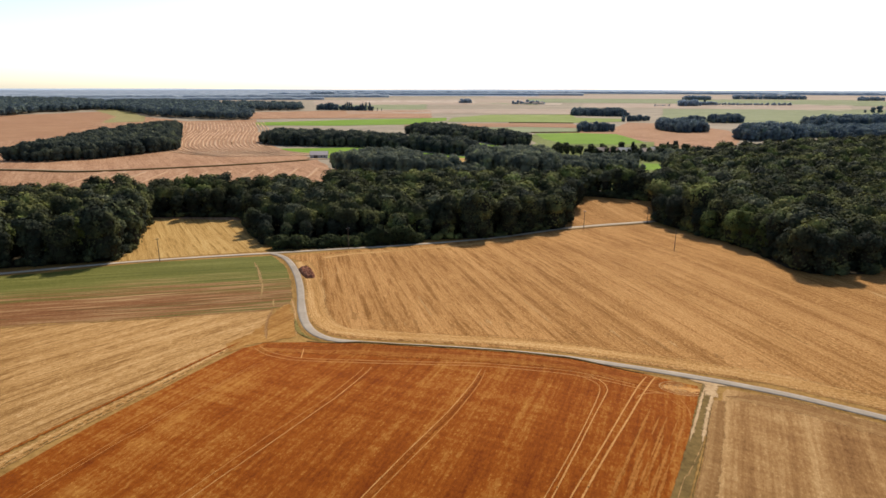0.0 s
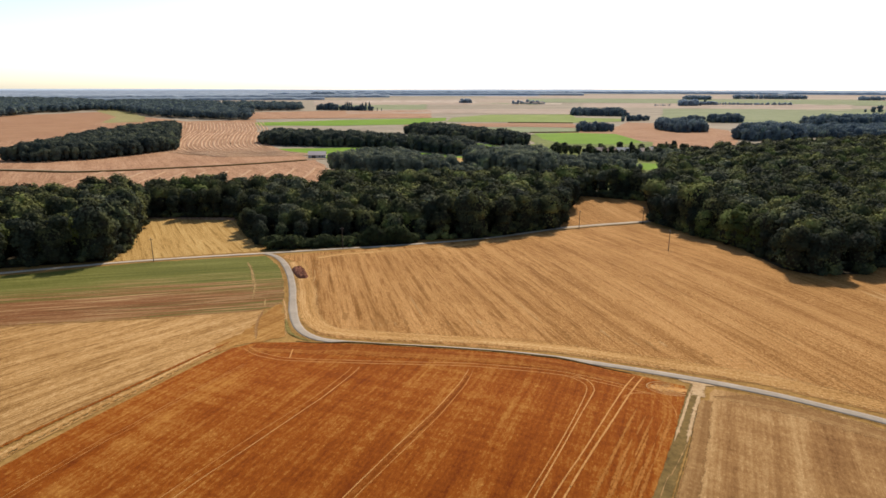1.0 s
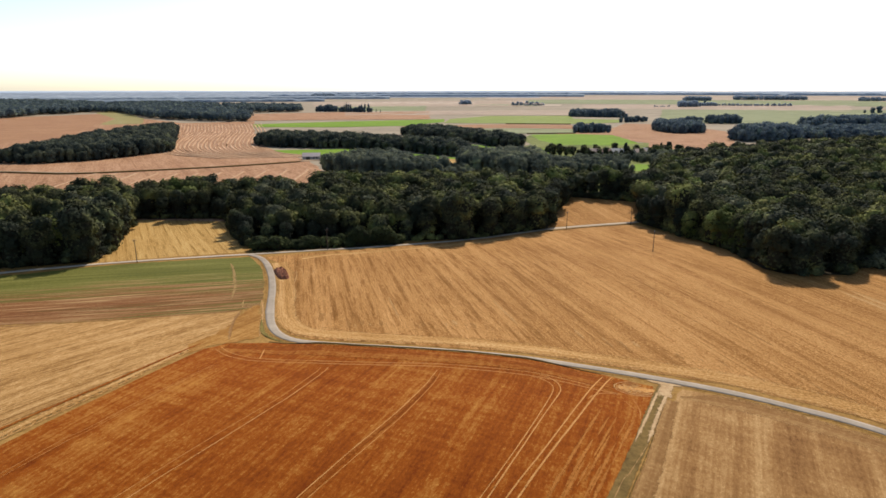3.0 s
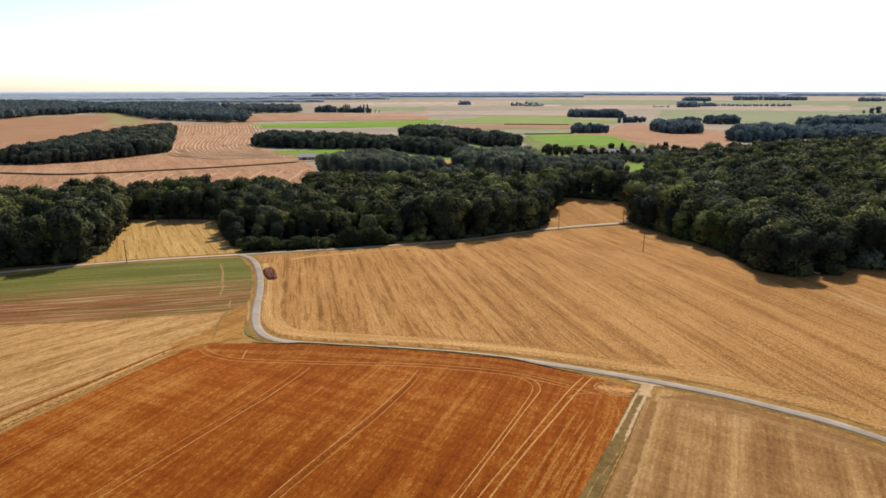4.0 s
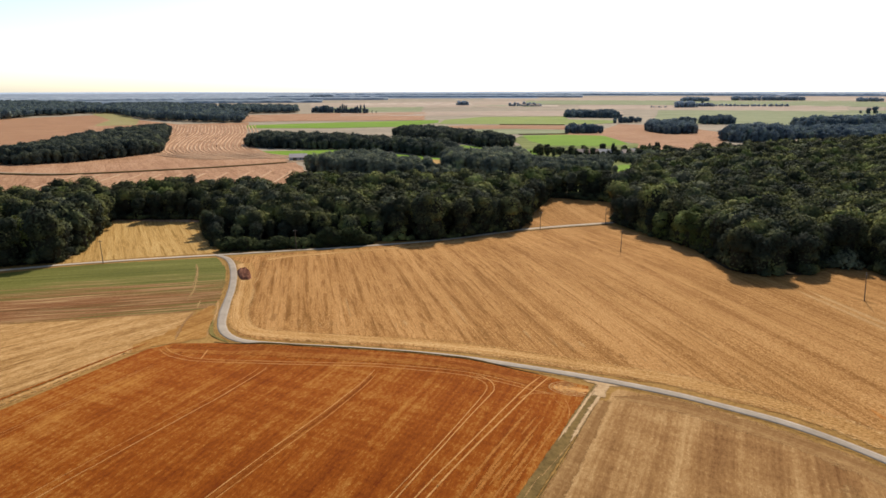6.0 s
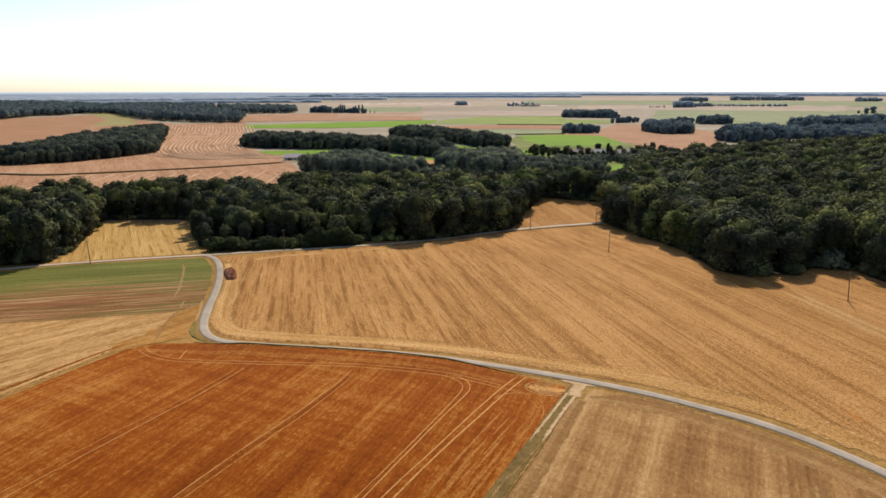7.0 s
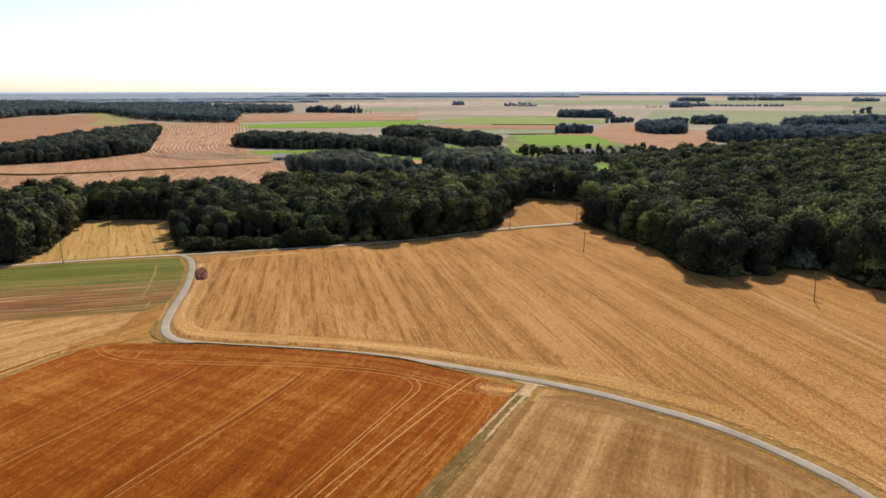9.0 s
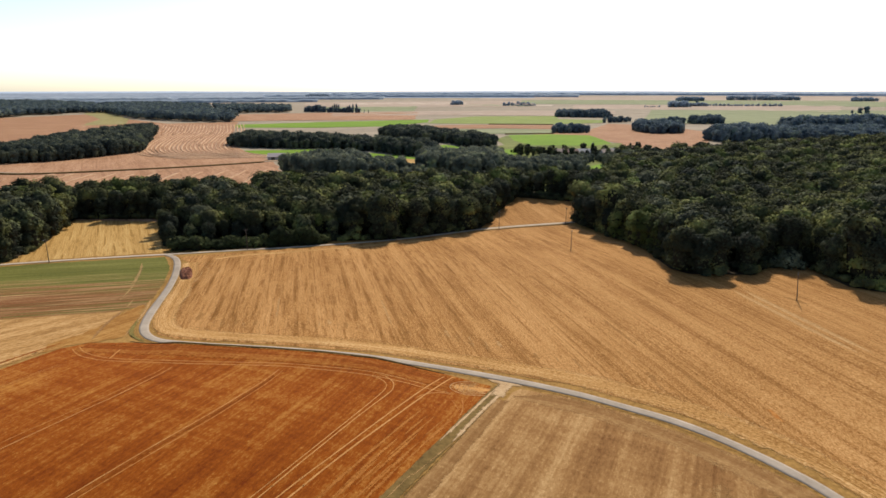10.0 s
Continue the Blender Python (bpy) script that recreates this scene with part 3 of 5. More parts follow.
def sector(r0, r1, a0, a1, skew=0.0):
    """A far strip of land between two distances and two bearings."""
    near = [(r0 * math.sin(radians(a)), r0 * math.cos(radians(a))) for a in np.linspace(a0, a1, 8)]
    far = [((r1 + skew * (a - a0)) * math.sin(radians(a)), (r1 + skew * (a - a0)) * math.cos(radians(a))) for a in np.linspace(a1, a0, 8)]
    return [(float(x), float(y)) for x, y in near + far]


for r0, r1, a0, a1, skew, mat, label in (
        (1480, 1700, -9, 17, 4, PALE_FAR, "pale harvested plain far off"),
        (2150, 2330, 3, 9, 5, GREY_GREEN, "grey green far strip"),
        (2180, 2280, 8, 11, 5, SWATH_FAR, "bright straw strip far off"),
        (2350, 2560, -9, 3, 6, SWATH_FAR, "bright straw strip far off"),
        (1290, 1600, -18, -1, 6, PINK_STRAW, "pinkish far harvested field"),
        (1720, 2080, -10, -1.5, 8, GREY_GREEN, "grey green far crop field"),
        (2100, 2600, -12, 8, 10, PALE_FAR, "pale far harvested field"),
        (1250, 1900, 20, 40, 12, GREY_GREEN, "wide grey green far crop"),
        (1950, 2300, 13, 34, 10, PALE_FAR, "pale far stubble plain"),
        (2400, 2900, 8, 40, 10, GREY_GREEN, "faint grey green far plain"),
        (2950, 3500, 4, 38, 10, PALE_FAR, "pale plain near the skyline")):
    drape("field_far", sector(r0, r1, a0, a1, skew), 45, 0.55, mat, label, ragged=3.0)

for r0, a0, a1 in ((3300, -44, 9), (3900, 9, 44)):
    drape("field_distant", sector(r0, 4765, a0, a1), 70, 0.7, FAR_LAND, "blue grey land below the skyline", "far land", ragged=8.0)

# ---- roads, verges and tracks ----
MAIN = [(-67.8, 226.6), (-61.7, 220.6), (-55.4, 208.7), (-50.2, 195.3), (-46.8, 184.9), (-43.3, 172.5), (-40.5, 161.2), (-37.6, 150.9), (-34.1, 141.4), (-30.6, 135.6), (-26.4, 132), (-21.3, 130.2), (-10.4, 128.3), (2.9, 126.4), (15.9, 124.3), (28.3, 121.6), (40, 118.3), (57, 113.8), (70, 109.4), (79.5, 104.5), (88.6, 98.8), (95.8, 91.8), (101.6, 84.2), (105.5, 77), (118, 50), (140, 0)]
CROSS = [(-230, 160), (-190, 178), (-153.1, 194), (-137.5, 201.5), (-121.4, 209), (-103.3, 215.8), (-84.5, 222), (-67.8, 226.8), (-50.9, 232.3), (-37.8, 236.6), (-21.7, 241.4), (20, 259), (60.5, 285.2), (86.7, 295.3), (109.4, 302.2), (150, 318), (220, 350)]
ribbon("verge_main", MAIN, 5.0, 0.145, DRY_GRASS, "dry grass verge along the lane", "verge", wobble=0.35, thick=0.3, seed=1)
ribbon("verge_cross", CROSS, 4.8, 0.15, DRY_GRASS, "dry grass verge along the crossing lane", "verge", wobble=0.35, thick=0.3, seed=2)
ribbon("road", MAIN, 2.35, 0.20, ASPHALT, "narrow worn pale asphalt country lane", "road", wobble=0.06, crown=0.05, seed=3, soft=0)
# Shoulder and ditch strips are added to thicken the lane's lines from the camera.
GAP_LANE = [(58, 283.8), (72, 289.8), (86.7, 295.3), (98, 298.8), (110, 302.4)]
ribbon("shoulder", GAP_LANE, 4.6, 0.20, DIRT, "pale gravel shoulder of the crossing lane", "shoulder", soft=0.3, wobble=0.2, thick=0.1, step=1.5, seed=16, taper=4.0)
ribbon("ditch", [(x + 0.8, y - 3.1) for x, y in GAP_LANE], 1.5, 0.17, DITCH_GRASS, "dark grass ditch beside the crossing lane", "ditch", soft=0.4, wobble=0.2, thick=0.1, crown=0.2, step=1.5, seed=17, taper=6.0)
ribbon("road_crossing", CROSS, 2.6, 0.21, PALE_ASPHALT, "narrow asphalt lane along the wood's edge", "road", wobble=0.06, crown=0.05, seed=4, soft=0)
ribbon("bank", [(x, y + 0.35) for x, y in BANK], 1.7, 0.15, DRY_GRASS, "steep dry grass bank down to the lane", "bank", wobble=0.1, thick=0.3, crown=0.05, slope=0.3, taper=16.0, step=1.0, seed=5, soft=0.4)
# Thin dark strip puts the bank's shaded side into colour.
ribbon("bank_grass", [(x, y + 0.12) for x, y in BANK], 0.7, 0.14, DITCH_GRASS, "dark dry grass along the top of the bank", "grass strip", wobble=0.12, thick=0.3, crown=0.26, slope=0.1, taper=14.0, step=0.8, seed=15, soft=0)
ribbon("verge_bend", [(-39.4, 149), (-37.2, 142), (-33.8, 135.0), (-28, 130.2)], 1.6, 0.185, GREEN_VERGE, "olive green grass verge round the bend", "verge", wobble=0.25, thick=0.2, step=1.0, taper=8.0, seed=6)
ribbon("field_margin", [(-46.5, 131.5), (-47.5, 128.5), (-54.8, 108.3), (-60.2, 96.8), (-69, 80), (-85, 50), (-122, -25)], 3.2, 0.14, STRAW_EDGE, "dry straw margin between two fields", "grass strip", wobble=0.3, thick=0.2, seed=7)
ribbon("field_margin", [(-48, 127), (-55, 107), (-60.4, 95.6), (-69.3, 79), (-85.5, 48)], 0.45, 0.14, DITCH_GRASS, "shallow furrow along the field margin", "ditch", wobble=0.15, thick=0.2, seed=8)
HEAD = [(-52.5, 213), (-46.8, 199), (-43, 187), (-39.2, 174), (-36.4, 162), (-33.2, 151.5), (-29.4, 143.2), (-25, 138.6), (-19, 136.6), (-9, 134.9), (4, 133), (17, 130.9), (29.6, 128.2), (41.8, 124.8), (58.8, 120.3), (73, 115.6), (83.2, 110.4), (92.8, 104.2), (100.6, 96.4), (107, 88.2), (111.4, 79.6), (124, 52)]
ribbon("stubble_headland", HEAD, 8.0, 0.135, STRAW_EDGE, "straw headland rows turned along the lane", "headland", wobble=0.5, slope=0.8, thick=0.12, seed=12, crown=0.03)
# broken dark rows within the headland
rows = np.random.default_rng(130)
run = curve_line(HEAD[4:], 1.2)
for side, w in ((4.2, 0.5), (2.3, 0.25), (-0.6, 0.3), (-2.6, 0.22)):
    at = int(rows.integers(0, 8))
    while at < len(run) - 6:
        n = int(rows.integers(5, 16))
        piece = run[at:at + n:2]
        if len(piece) > 2:
            ribbon("headland_row", piece, w * float(rows.uniform(0.6, 1.3)), 0.15, CHAFF, "", "", stubble, wobble=0.09, thick=0.03, slope=0.15, step=1.0, seed=at, shift=side + float(rows.normal(0, 0.3)), taper=4.0)
        at += n + int(rows.integers(2, 9))
inner = [(-34.6, 186.6), (-25.2, 152.0), (-21.5, 143.2), (-16.1, 140.2), (-4.4, 139.3), (7.1, 139.3), (18.5, 138.6), (27.0, 137.2), (40.4, 133.2), (51.8, 129.2), (63.6, 124.4), (76.7, 119.0), (87.5, 111.6), (96.2, 105)]
for i, (x, y) in enumerate(curve_line(inner, 3.4)[10:]):
    for k in range(3):
        u, w = float(rows.normal(0, 1.2)), float(rows.uniform(0.3, 1.0))
        long = float(rows.uniform(1.5, 9.0))
        ribbon("row_end", [(x + u - 0.5 * k, y + 0.6 * k), (x + u - 0.12 * long, y + 0.5 * long + 0.6 * k), (x + u - 0.23 * long, y + long + 0.6 * k)], w, 0.147, CHAFF if (i * 3 + k) % 4 else PALE_ROW, "", "", stubble, soft=0.9, cover=0.7,  wobble=0.16, thick=0.03, slope=0.3, step=0.8, seed=300 + i * 3 + k, taper=3.0)
for i, (x, y, long, w, mat) in enumerate(((-11.1, 143.4, 5, 2.2, CHAFF), (-5.8, 143.0, 6, 2.0, CHAFF), (-22.6, 147, 8, 2.4, CHAFF), (-14.3, 142, 7, 1.8, CHAFF), (18.5, 141.4, 6, 2.4, CHAFF), (43.2, 136.4, 4, 2.6, CHAFF), (50.6, 131.8, 3, 2.6, CHAFF), (55.0, 128.0, 9, 1.6, CHAFF), (66.1, 125.2, 4, 2.8, CHAFF), (90.3, 115.6, 5, 1.8, CHAFF), (99.6, 111.0, 9, 1.4, CHAFF), (79.5, 170, 26, 1.1, CHAFF), (92, 134, 18, 1.2, CHAFF), (-8.9, 142.8, 3, 1.8, PALE_ROW), (13.6, 144.0, 5, 2.0, PALE_ROW), (45.2, 136.6, 6, 1.6, PALE_ROW), (30.0, 145, 22, 0.9, PALE_ROW), (-2, 150, 20, 0.7, PALE_ROW), (58, 131, 5, 2.0, PALE_ROW))):
    ribbon("row_end", [(x, y - 0.4), (x - 0.24 * long * 0.5, y + long * 0.5), (x - 0.24 * long, y + long)], w, 0.147, mat, "", "", stubble, soft=1.0, cover=0.95, wobble=0.2, thick=0.03, step=0.8, seed=500 + i, taper=2.5)
ribbon("stubble_headland", [(-46, 219), (-36, 226), (-21, 231.5), (18, 249), (50, 270)], 6.0, 0.135, STRAW_EDGE, "straw headland rows along the wood's edge", "headland", wobble=0.4, thick=0.2, seed=13, crown=0.05)
ribbon("soil_headland", [(-42, 126.4), (-30, 125.2), (-20.5, 123.8), (3, 120.6), (21.4, 117.8), (38, 112.6), (46, 109.4)], 7.6, 0.112, SOIL_EDGE, "orange soil headland along the lane", "headland", wobble=0.3, slope=1.6, thick=0.10, seed=14)
ribbon("brown_headland", [(57, 106.5), (64, 105.6), (71, 103.4), (77, 99.6), (84.5, 94.4), (92, 87.6), (98.4, 78.8), (109, 58)], 7.0, 0.112, BROWN_EDGE, "brown soil headland along the lane", "headland", taper=8.0, wobble=0.4, slope=1.6, thick=0.10, seed=15)
ribbon("brown_headland", [(55.6, 105.0), (51.6, 97.0), (47.4, 88.6), (39.8, 74.4), (14.6, 30)], 3.4, 0.114, BROWN_EDGE, "brown soil headland along the farm track", "headland", soft=0.5, cover=1.05, grain=3.0, wobble=0.12, thick=0.05, step=1.5, seed=17)
ribbon("dark_strip", [(88.6, 81.4), (87.6, 79.0), (86.4, 76.4)], 5.0, 0.12, BROWN_EDGE, "", "", brown_field, soft=1.0, cover=0.95, wobble=0.3, thick=0.05, step=0.8, seed=640, taper=2.0)
TRACK = [(56.6, 111.6), (53.0, 105.2), (48.6, 97.2), (44.3, 88.9), (40.2, 81.6), (35.9, 74.2), (10.8, 30), (-5.6, 0), (-23.6, -34)]
track = ribbon("field_track", TRACK, 2.6, 0.135, TRACK_GRASS, "grassy farm track with pale wheel ruts", "track", soft=0.22, wobble=0.06, thick=0.2, slope=0.3, step=1.0, seed=9)
ribbon("track_edge", TRACK[1:], 0.36, 0.15, DITCH_GRASS, "", "", track, soft=0.9, cover=0.8, wobble=0.1, thick=0.14, step=1.0, seed=51, shift=1.55, taper=4.0)
ribbon("pale_edge", [(46.4, 90.0), (43.2, 85.2), (39.6, 80.0), (35.5, 74.0), (10.0, 29)], 0.3, 0.155, PALE_ROW, "", "", track, soft=0.9, cover=0.8, wobble=0.07, thick=0.06, step=0.8, seed=52, shift=0.0, taper=4.0)
for side, line in ((0, [(55.8, 110.9), (53.2, 106.7), (48.6, 98.3), (44.0, 90.2), (43.0, 88.4)]), (1, [(57.7, 111.0), (55.2, 106.7), (50.6, 98.6), (46.1, 90.0), (45.0, 88.0)])):
    ribbon("rut", line, 0.85 + 0.35 * side, 0.152, DIRT, "", "", track, soft=0.8, cover=0.92, wobble=0.10, thick=0.05, step=0.5, seed=10 + side, taper=5.0)
ribbon("field_entrance", [(54.2, 105.6), (55.4, 108.2), (56.8, 111.0), (58.4, 114.0)], 3.6, 0.165, DIRT, "pale dirt field entrance beside the lane", "entrance", wobble=0.16, thick=0.1, step=0.5, seed=11, slope=0.7)
ribbon("field_entrance", [(52.4, 113.4), (55.4, 112.4), (58.4, 111.6), (61.2, 110.8)], 2.4, 0.165, DIRT, "pale dirt field entrance beside the lane", "entrance", wobble=0.12, thick=0.1, step=0.5, seed=12, slope=0.5, taper=4.0)


ribbon("tramline_bed", [(8.6, 111.5), (6.9, 105.8), (2.55, 95.9), (-4.9, 82.8), (-10.2, 73.4), (-36, 28)], 1.15, 0.118, SOIL_DARK, "", "", orange, wobble=0.06, thick=0.05, slope=0.2, seed=20)
for i, (line, mat, w) in enumerate((
        ([(-16.2, 115.6), (-16.5, 112.8), (-20.3, 102.9), (-22.6, 98.4), (-30.3, 85.6), (-34.8, 78.2), (-37.2, 74.2), (-64, 30)], RUT_SOIL, 0.22),
        ([(-14.6, 115.8), (-14.9, 112.9), (-19.0, 102.3), (-21.6, 97.2), (-25.9, 89.4), (-31.2, 80.6), (-35.6, 73.6), (-62, 30)], RUT, 0.26),
        ([(9.2, 114.3), (7.8, 110.4), (6.5, 106.6), (2.2, 96.8), (-1.6, 89.8), (-5.2, 83.6), (-8.5, 77.8), (-11.0, 73.5), (-37, 28)], RUT, 0.24),
        ([(9.9, 113.8), (8.9, 109.8), (7.3, 105.0), (3.0, 95.0), (-0.9, 87.8), (-4.5, 81.6), (-7.7, 76.2), (-9.5, 73.2), (-35.4, 28)], RUT_SOIL, 0.24),
        ([(27.7, 111.5), (30.5, 110.1), (32.0, 108.3), (32.2, 106.2), (30.8, 102.5), (26.9, 94.2), (22.7, 86.0), (17.9, 77.3), (15.6, 73.4), (-10, 28)], RUT, 0.24),
        ([(29.5, 112.0), (31.8, 111.0), (33.4, 109.0), (33.7, 106.4), (32.8, 103.9), (28.6, 95.8), (22.7, 84.4), (17.9, 75.6), (17.0, 73.9), (-8.6, 28)], RUT, 0.3),
        ([(44.7, 114.3), (41.6, 109.8), (38.3, 104.4), (33.6, 96.4), (27.4, 86.0), (22.2, 77.9), (19.7, 73.9), (-7, 31)], RUT, 0.34),
        ([(46.5, 114.3), (43.4, 109.6), (40.0, 104.2), (34.6, 95.2), (27.9, 84.5), (22.6, 75.9), (21.4, 73.9), (-4.6, 31)], RUT, 0.42),
        ([(-38.8, 117.0), (-50.0, 91.8), (-53.0, 86.6), (-55.6, 81.5), (-80, 34)], RUT_SOIL, 0.16),
        ([(-39.4, 117.2), (-50.6, 92.4), (-53.8, 87.2), (-56.4, 82.0), (-81, 34)], RUT_SOIL, 0.2),
        ([(-43.7, 126.6), (-39.3, 121.9), (-34.4, 119.4), (-30.9, 118.4), (-16.2, 116.6), (-1.3, 115.6), (8.5, 115.0), (18.3, 113.4), (27.7, 111.5), (35.6, 109.1), (41.0, 107.0), (46.4, 105.6)], RUT, 0.26),
        ([(-42.8, 127.8), (-38.8, 123.6), (-33.7, 120.7), (-29.5, 119.6), (-16.3, 117.8), (-1.3, 116.8), (8.5, 116.3), (18.3, 114.8), (28.2, 112.9), (36.0, 110.4), (41.4, 108.3)], RUT, 0.24),
        ([(38.0, 102.4), (39.4, 104.0), (41.2, 105.3), (43.6, 105.8), (46.3, 105.1)], RUT, 0.26),
        ([(47.3, 104.6), (47.6, 101.6), (47.3, 98.7), (46.4, 96.0)], RUT_SOIL, 0.3),
        ([(44.9, 104.2), (46.2, 101.2), (47.0, 98.4)], RUT_SOIL, 0.2),
        ([(-31.6, 126.5), (-31.0, 121.8), (-30.6, 118.6)], RUT, 0.4))):
    ribbon("wheel_track", line, w * 1.08, 0.13, mat, "", "", orange, soft=0.5, cover=0.9, grain=6.0, wobble=0.03, thick=0.03, step=0.8, seed=21 + i, taper=2.0)
ribbon("turning_patch", [(44.6, 108.4), (47, 108.8), (50, 108.7), (52.6, 108.4), (54.6, 108.2)], 6.4, 0.116, RUT, "", "", orange, wobble=0.3, thick=0.05, step=0.8, seed=33, taper=2.5, soft=0.9, cover=0.8)
for r in (1.0, 1.7, 2.5, 3.3, 4.2):
    ring = [(49.8 + r * 1.12 * math.cos(a), 108.6 + r * 0.72 * math.sin(a)) for a in np.linspace(0.4 + r * 0.2, 5.9, 16)]
    ribbon("turning_rut", ring, 0.3, 0.134, PALE_ROW, "", "", orange, soft=0.5, cover=0.9, grain=6.0, wobble=0.07, thick=0.08, step=0.6, seed=int(r * 10))
for i, (line, w) in enumerate((([(-70.2, 212), (-66.0, 203), (-62.2, 193.5), (-59.6, 186), (-57.4, 180), (-54.4, 169)], 1.5), ([(-65.0, 200), (-61.4, 190), (-58.6, 181)], 0.7), ([(-55.8, 173), (-53.4, 165)], 0.9), ([(-62.0, 208), (-61.0, 205.6)], 0.8), ([(-52.6, 180), (-51.0, 173)], 0.5), ([(-50.4, 168), (-48.6, 161), (-47.4, 158.4)], 1.2))):
    ribbon("bare_strip", line, w * 1.6, 0.14, BARE_PATCH, "", "", green_field, soft=1.0, cover=0.8, wobble=0.2, thick=0.03, slope=0.3, step=0.7, seed=28 + i, taper=6.0)
ribbon("far_lane", [(-480, 470), (-347, 462), (-307, 456), (-262, 454), (-181, 497), (-116, 549), (-60, 580)], 2.4, 0.55, ASPHALT, "far narrow lane across the stubble", "road", step=8, thick=0.4, seed=30, soft=0)
ribbon("far_ditch", [(-480, 464), (-347, 456), (-307, 450), (-262, 448), (-181, 491), (-122, 540)], 4.2, 0.9, DITCH_GRASS, "dark grassy bank beside the far lane", "ditch", step=8, thick=0.4, wobble=0.4, crown=0.3, seed=31, soft=0)

for i in range(-12, 13):
    line = [(x + i * (4.7 + 1.1 * (y - 700) / 400), y + i * 0.8) for x, y in [(-410, 1130), (-377, 1043), (-339, 939), (-305, 818), (-273, 718), (-243, 651), (-209, 611), (-156, 580)]]
    ribbon("straw_swath", line, 1.7, 0.5, SWATH, "", "", pink_field, step=7, wobble=0.5, thick=0.25, seed=40 + i, soft=0)
for i in range(14):
    x = -255 + i * 15.5
    ribbon("straw_swath", [(x, 448 + max(0, i - 5) * 5.5), (x + 3, 420 + max(0, i - 5) * 4), (x + 5, 385)], 2.2, 0.5, SWATH, "", "", pink_field, step=7, wobble=0.3, thick=0.25, seed=60 + i, soft=0)
for line in ([(133, 898), (206, 905)], [(126, 1146), (246, 1131)]):
    ribbon("hedge_bank", line, 5.0, 1.2, DITCH_GRASS, "dark hedge bank between far fields", "hedge", step=10, wobble=0.8, thick=1.3, crown=0.4, seed=80, soft=0)

for off in (0.0, 3.4):
    ribbon("straw_line", [(135.9 + off, 178.4), (139.4 + off, 154.6), (144.0 + off, 130.0)], 2.4, 0.145, PALE_ROW, "", "", stubble, wobble=0.15, thick=0.04, slope=0.3, step=1.2, seed=91 + int(off), taper=8.0)
ribbon("bare_strip", [(108.7, 105.2), (108.7, 101.8), (109.1, 99.0)], 1.6, 0.14, RUT_SOIL, "", "", stubble, wobble=0.3, thick=0.08, step=1.0, seed=92, taper=2.0)
for x, y in ((95.4, 232.4), (150.5, 168.0)):
    ribbon("tuft_strip", [(x - 2.6, y + 3.6), (x - 1.2, y + 1.6), (x, y), (x + 0.9, y - 2.2), (x + 1.4, y - 3.6)], 2.2, 0.15, CHAFF, "uncut dark tufts round a pole's foot", "grass", wobble=0.2, thick=0.1, step=0.7, seed=95, taper=2.0)
# faint drill streaks beside the farm track
streaks = np.random.default_rng(97)
for i in range(24):
    off, start = (1.9, 3.3, 4.8, 6.4, 8.4)[i % 5] + float(streaks.normal(0, 0.2)), 1.5 + 9.0 * (i // 5) + float(streaks.uniform(0, 5))
    long = float(streaks.uniform(8, 17))
    x, y = 49.4 - off * 0.88 - start * 0.5, 99.6 + off * 0.36 - start * 0.87
    ribbon("drill_streak", [(x, y), (x - 0.25 * long, y - 0.435 * long), (x - 0.5 * long, y - 0.87 * long)], float(streaks.uniform(0.7, 1.2)), 0.122, STREAK, "", "", orange, soft=1.0, cover=1.0, grain=7.0, wobble=0.1, thick=0.03, step=0.8, seed=700 + i, taper=5.0)
# strips of straw and bare soil where the fields meet at the bend
for i, (line, w, mat, label) in enumerate((
        ([(-47.8, 158.2), (-46.0, 146), (-43.6, 137), (-41.8, 131.2)], 1.3, BROWN_EDGE, "bare brown strip beside the bend"),
        ([(-44.8, 167.0), (-40.9, 155.5), (-37.6, 143.1), (-35.4, 134.2)], 1.3, PALE_ROW, "pale straw strip beside the bend"),
        ([(-47.2, 131.6), (-55.6, 111.2), (-61.2, 99.6), (-70.4, 83.2), (-86, 53), (-123, -22)], 1.5, SOIL_EDGE, "reddish bare strip along the field margin"),
        ([(-46.6, 129.6), (-54.4, 109.2), (-59.8, 97.6), (-68.6, 80.6), (-84.6, 50)], 0.5, STRAW_EDGE, "pale straw line along the field margin"))):
    ribbon("worn_strip", line, w, 0.15, mat, label, "field strip", soft=1.0, wobble=0.12, thick=0.06, slope=0.25, step=1.2, seed=110 + i, taper=5.0)
ribbon("bare_strip", [(-140, 145.4), (-113.4, 141.2), (-87.2, 146.6), (-54, 154.4), (-47.6, 157.0)], 1.4, 0.14, BROWN_EDGE, "", "", green_field, wobble=0.3, thick=0.05, slope=0.3, seed=121, taper=6.0)


# ---- trees ----
def ico(level):
    bm = bmesh.new()
    bmesh.ops.create_icosphere(bm, subdivisions=level, radius=1)
    v = np.array([q.co[:] for q in bm.verts])
    f = np.array([[q.index for q in t.verts] for t in bm.faces])
    bm.free()
    return v, f


ICO = {k: ico(k) for k in (1, 2)}


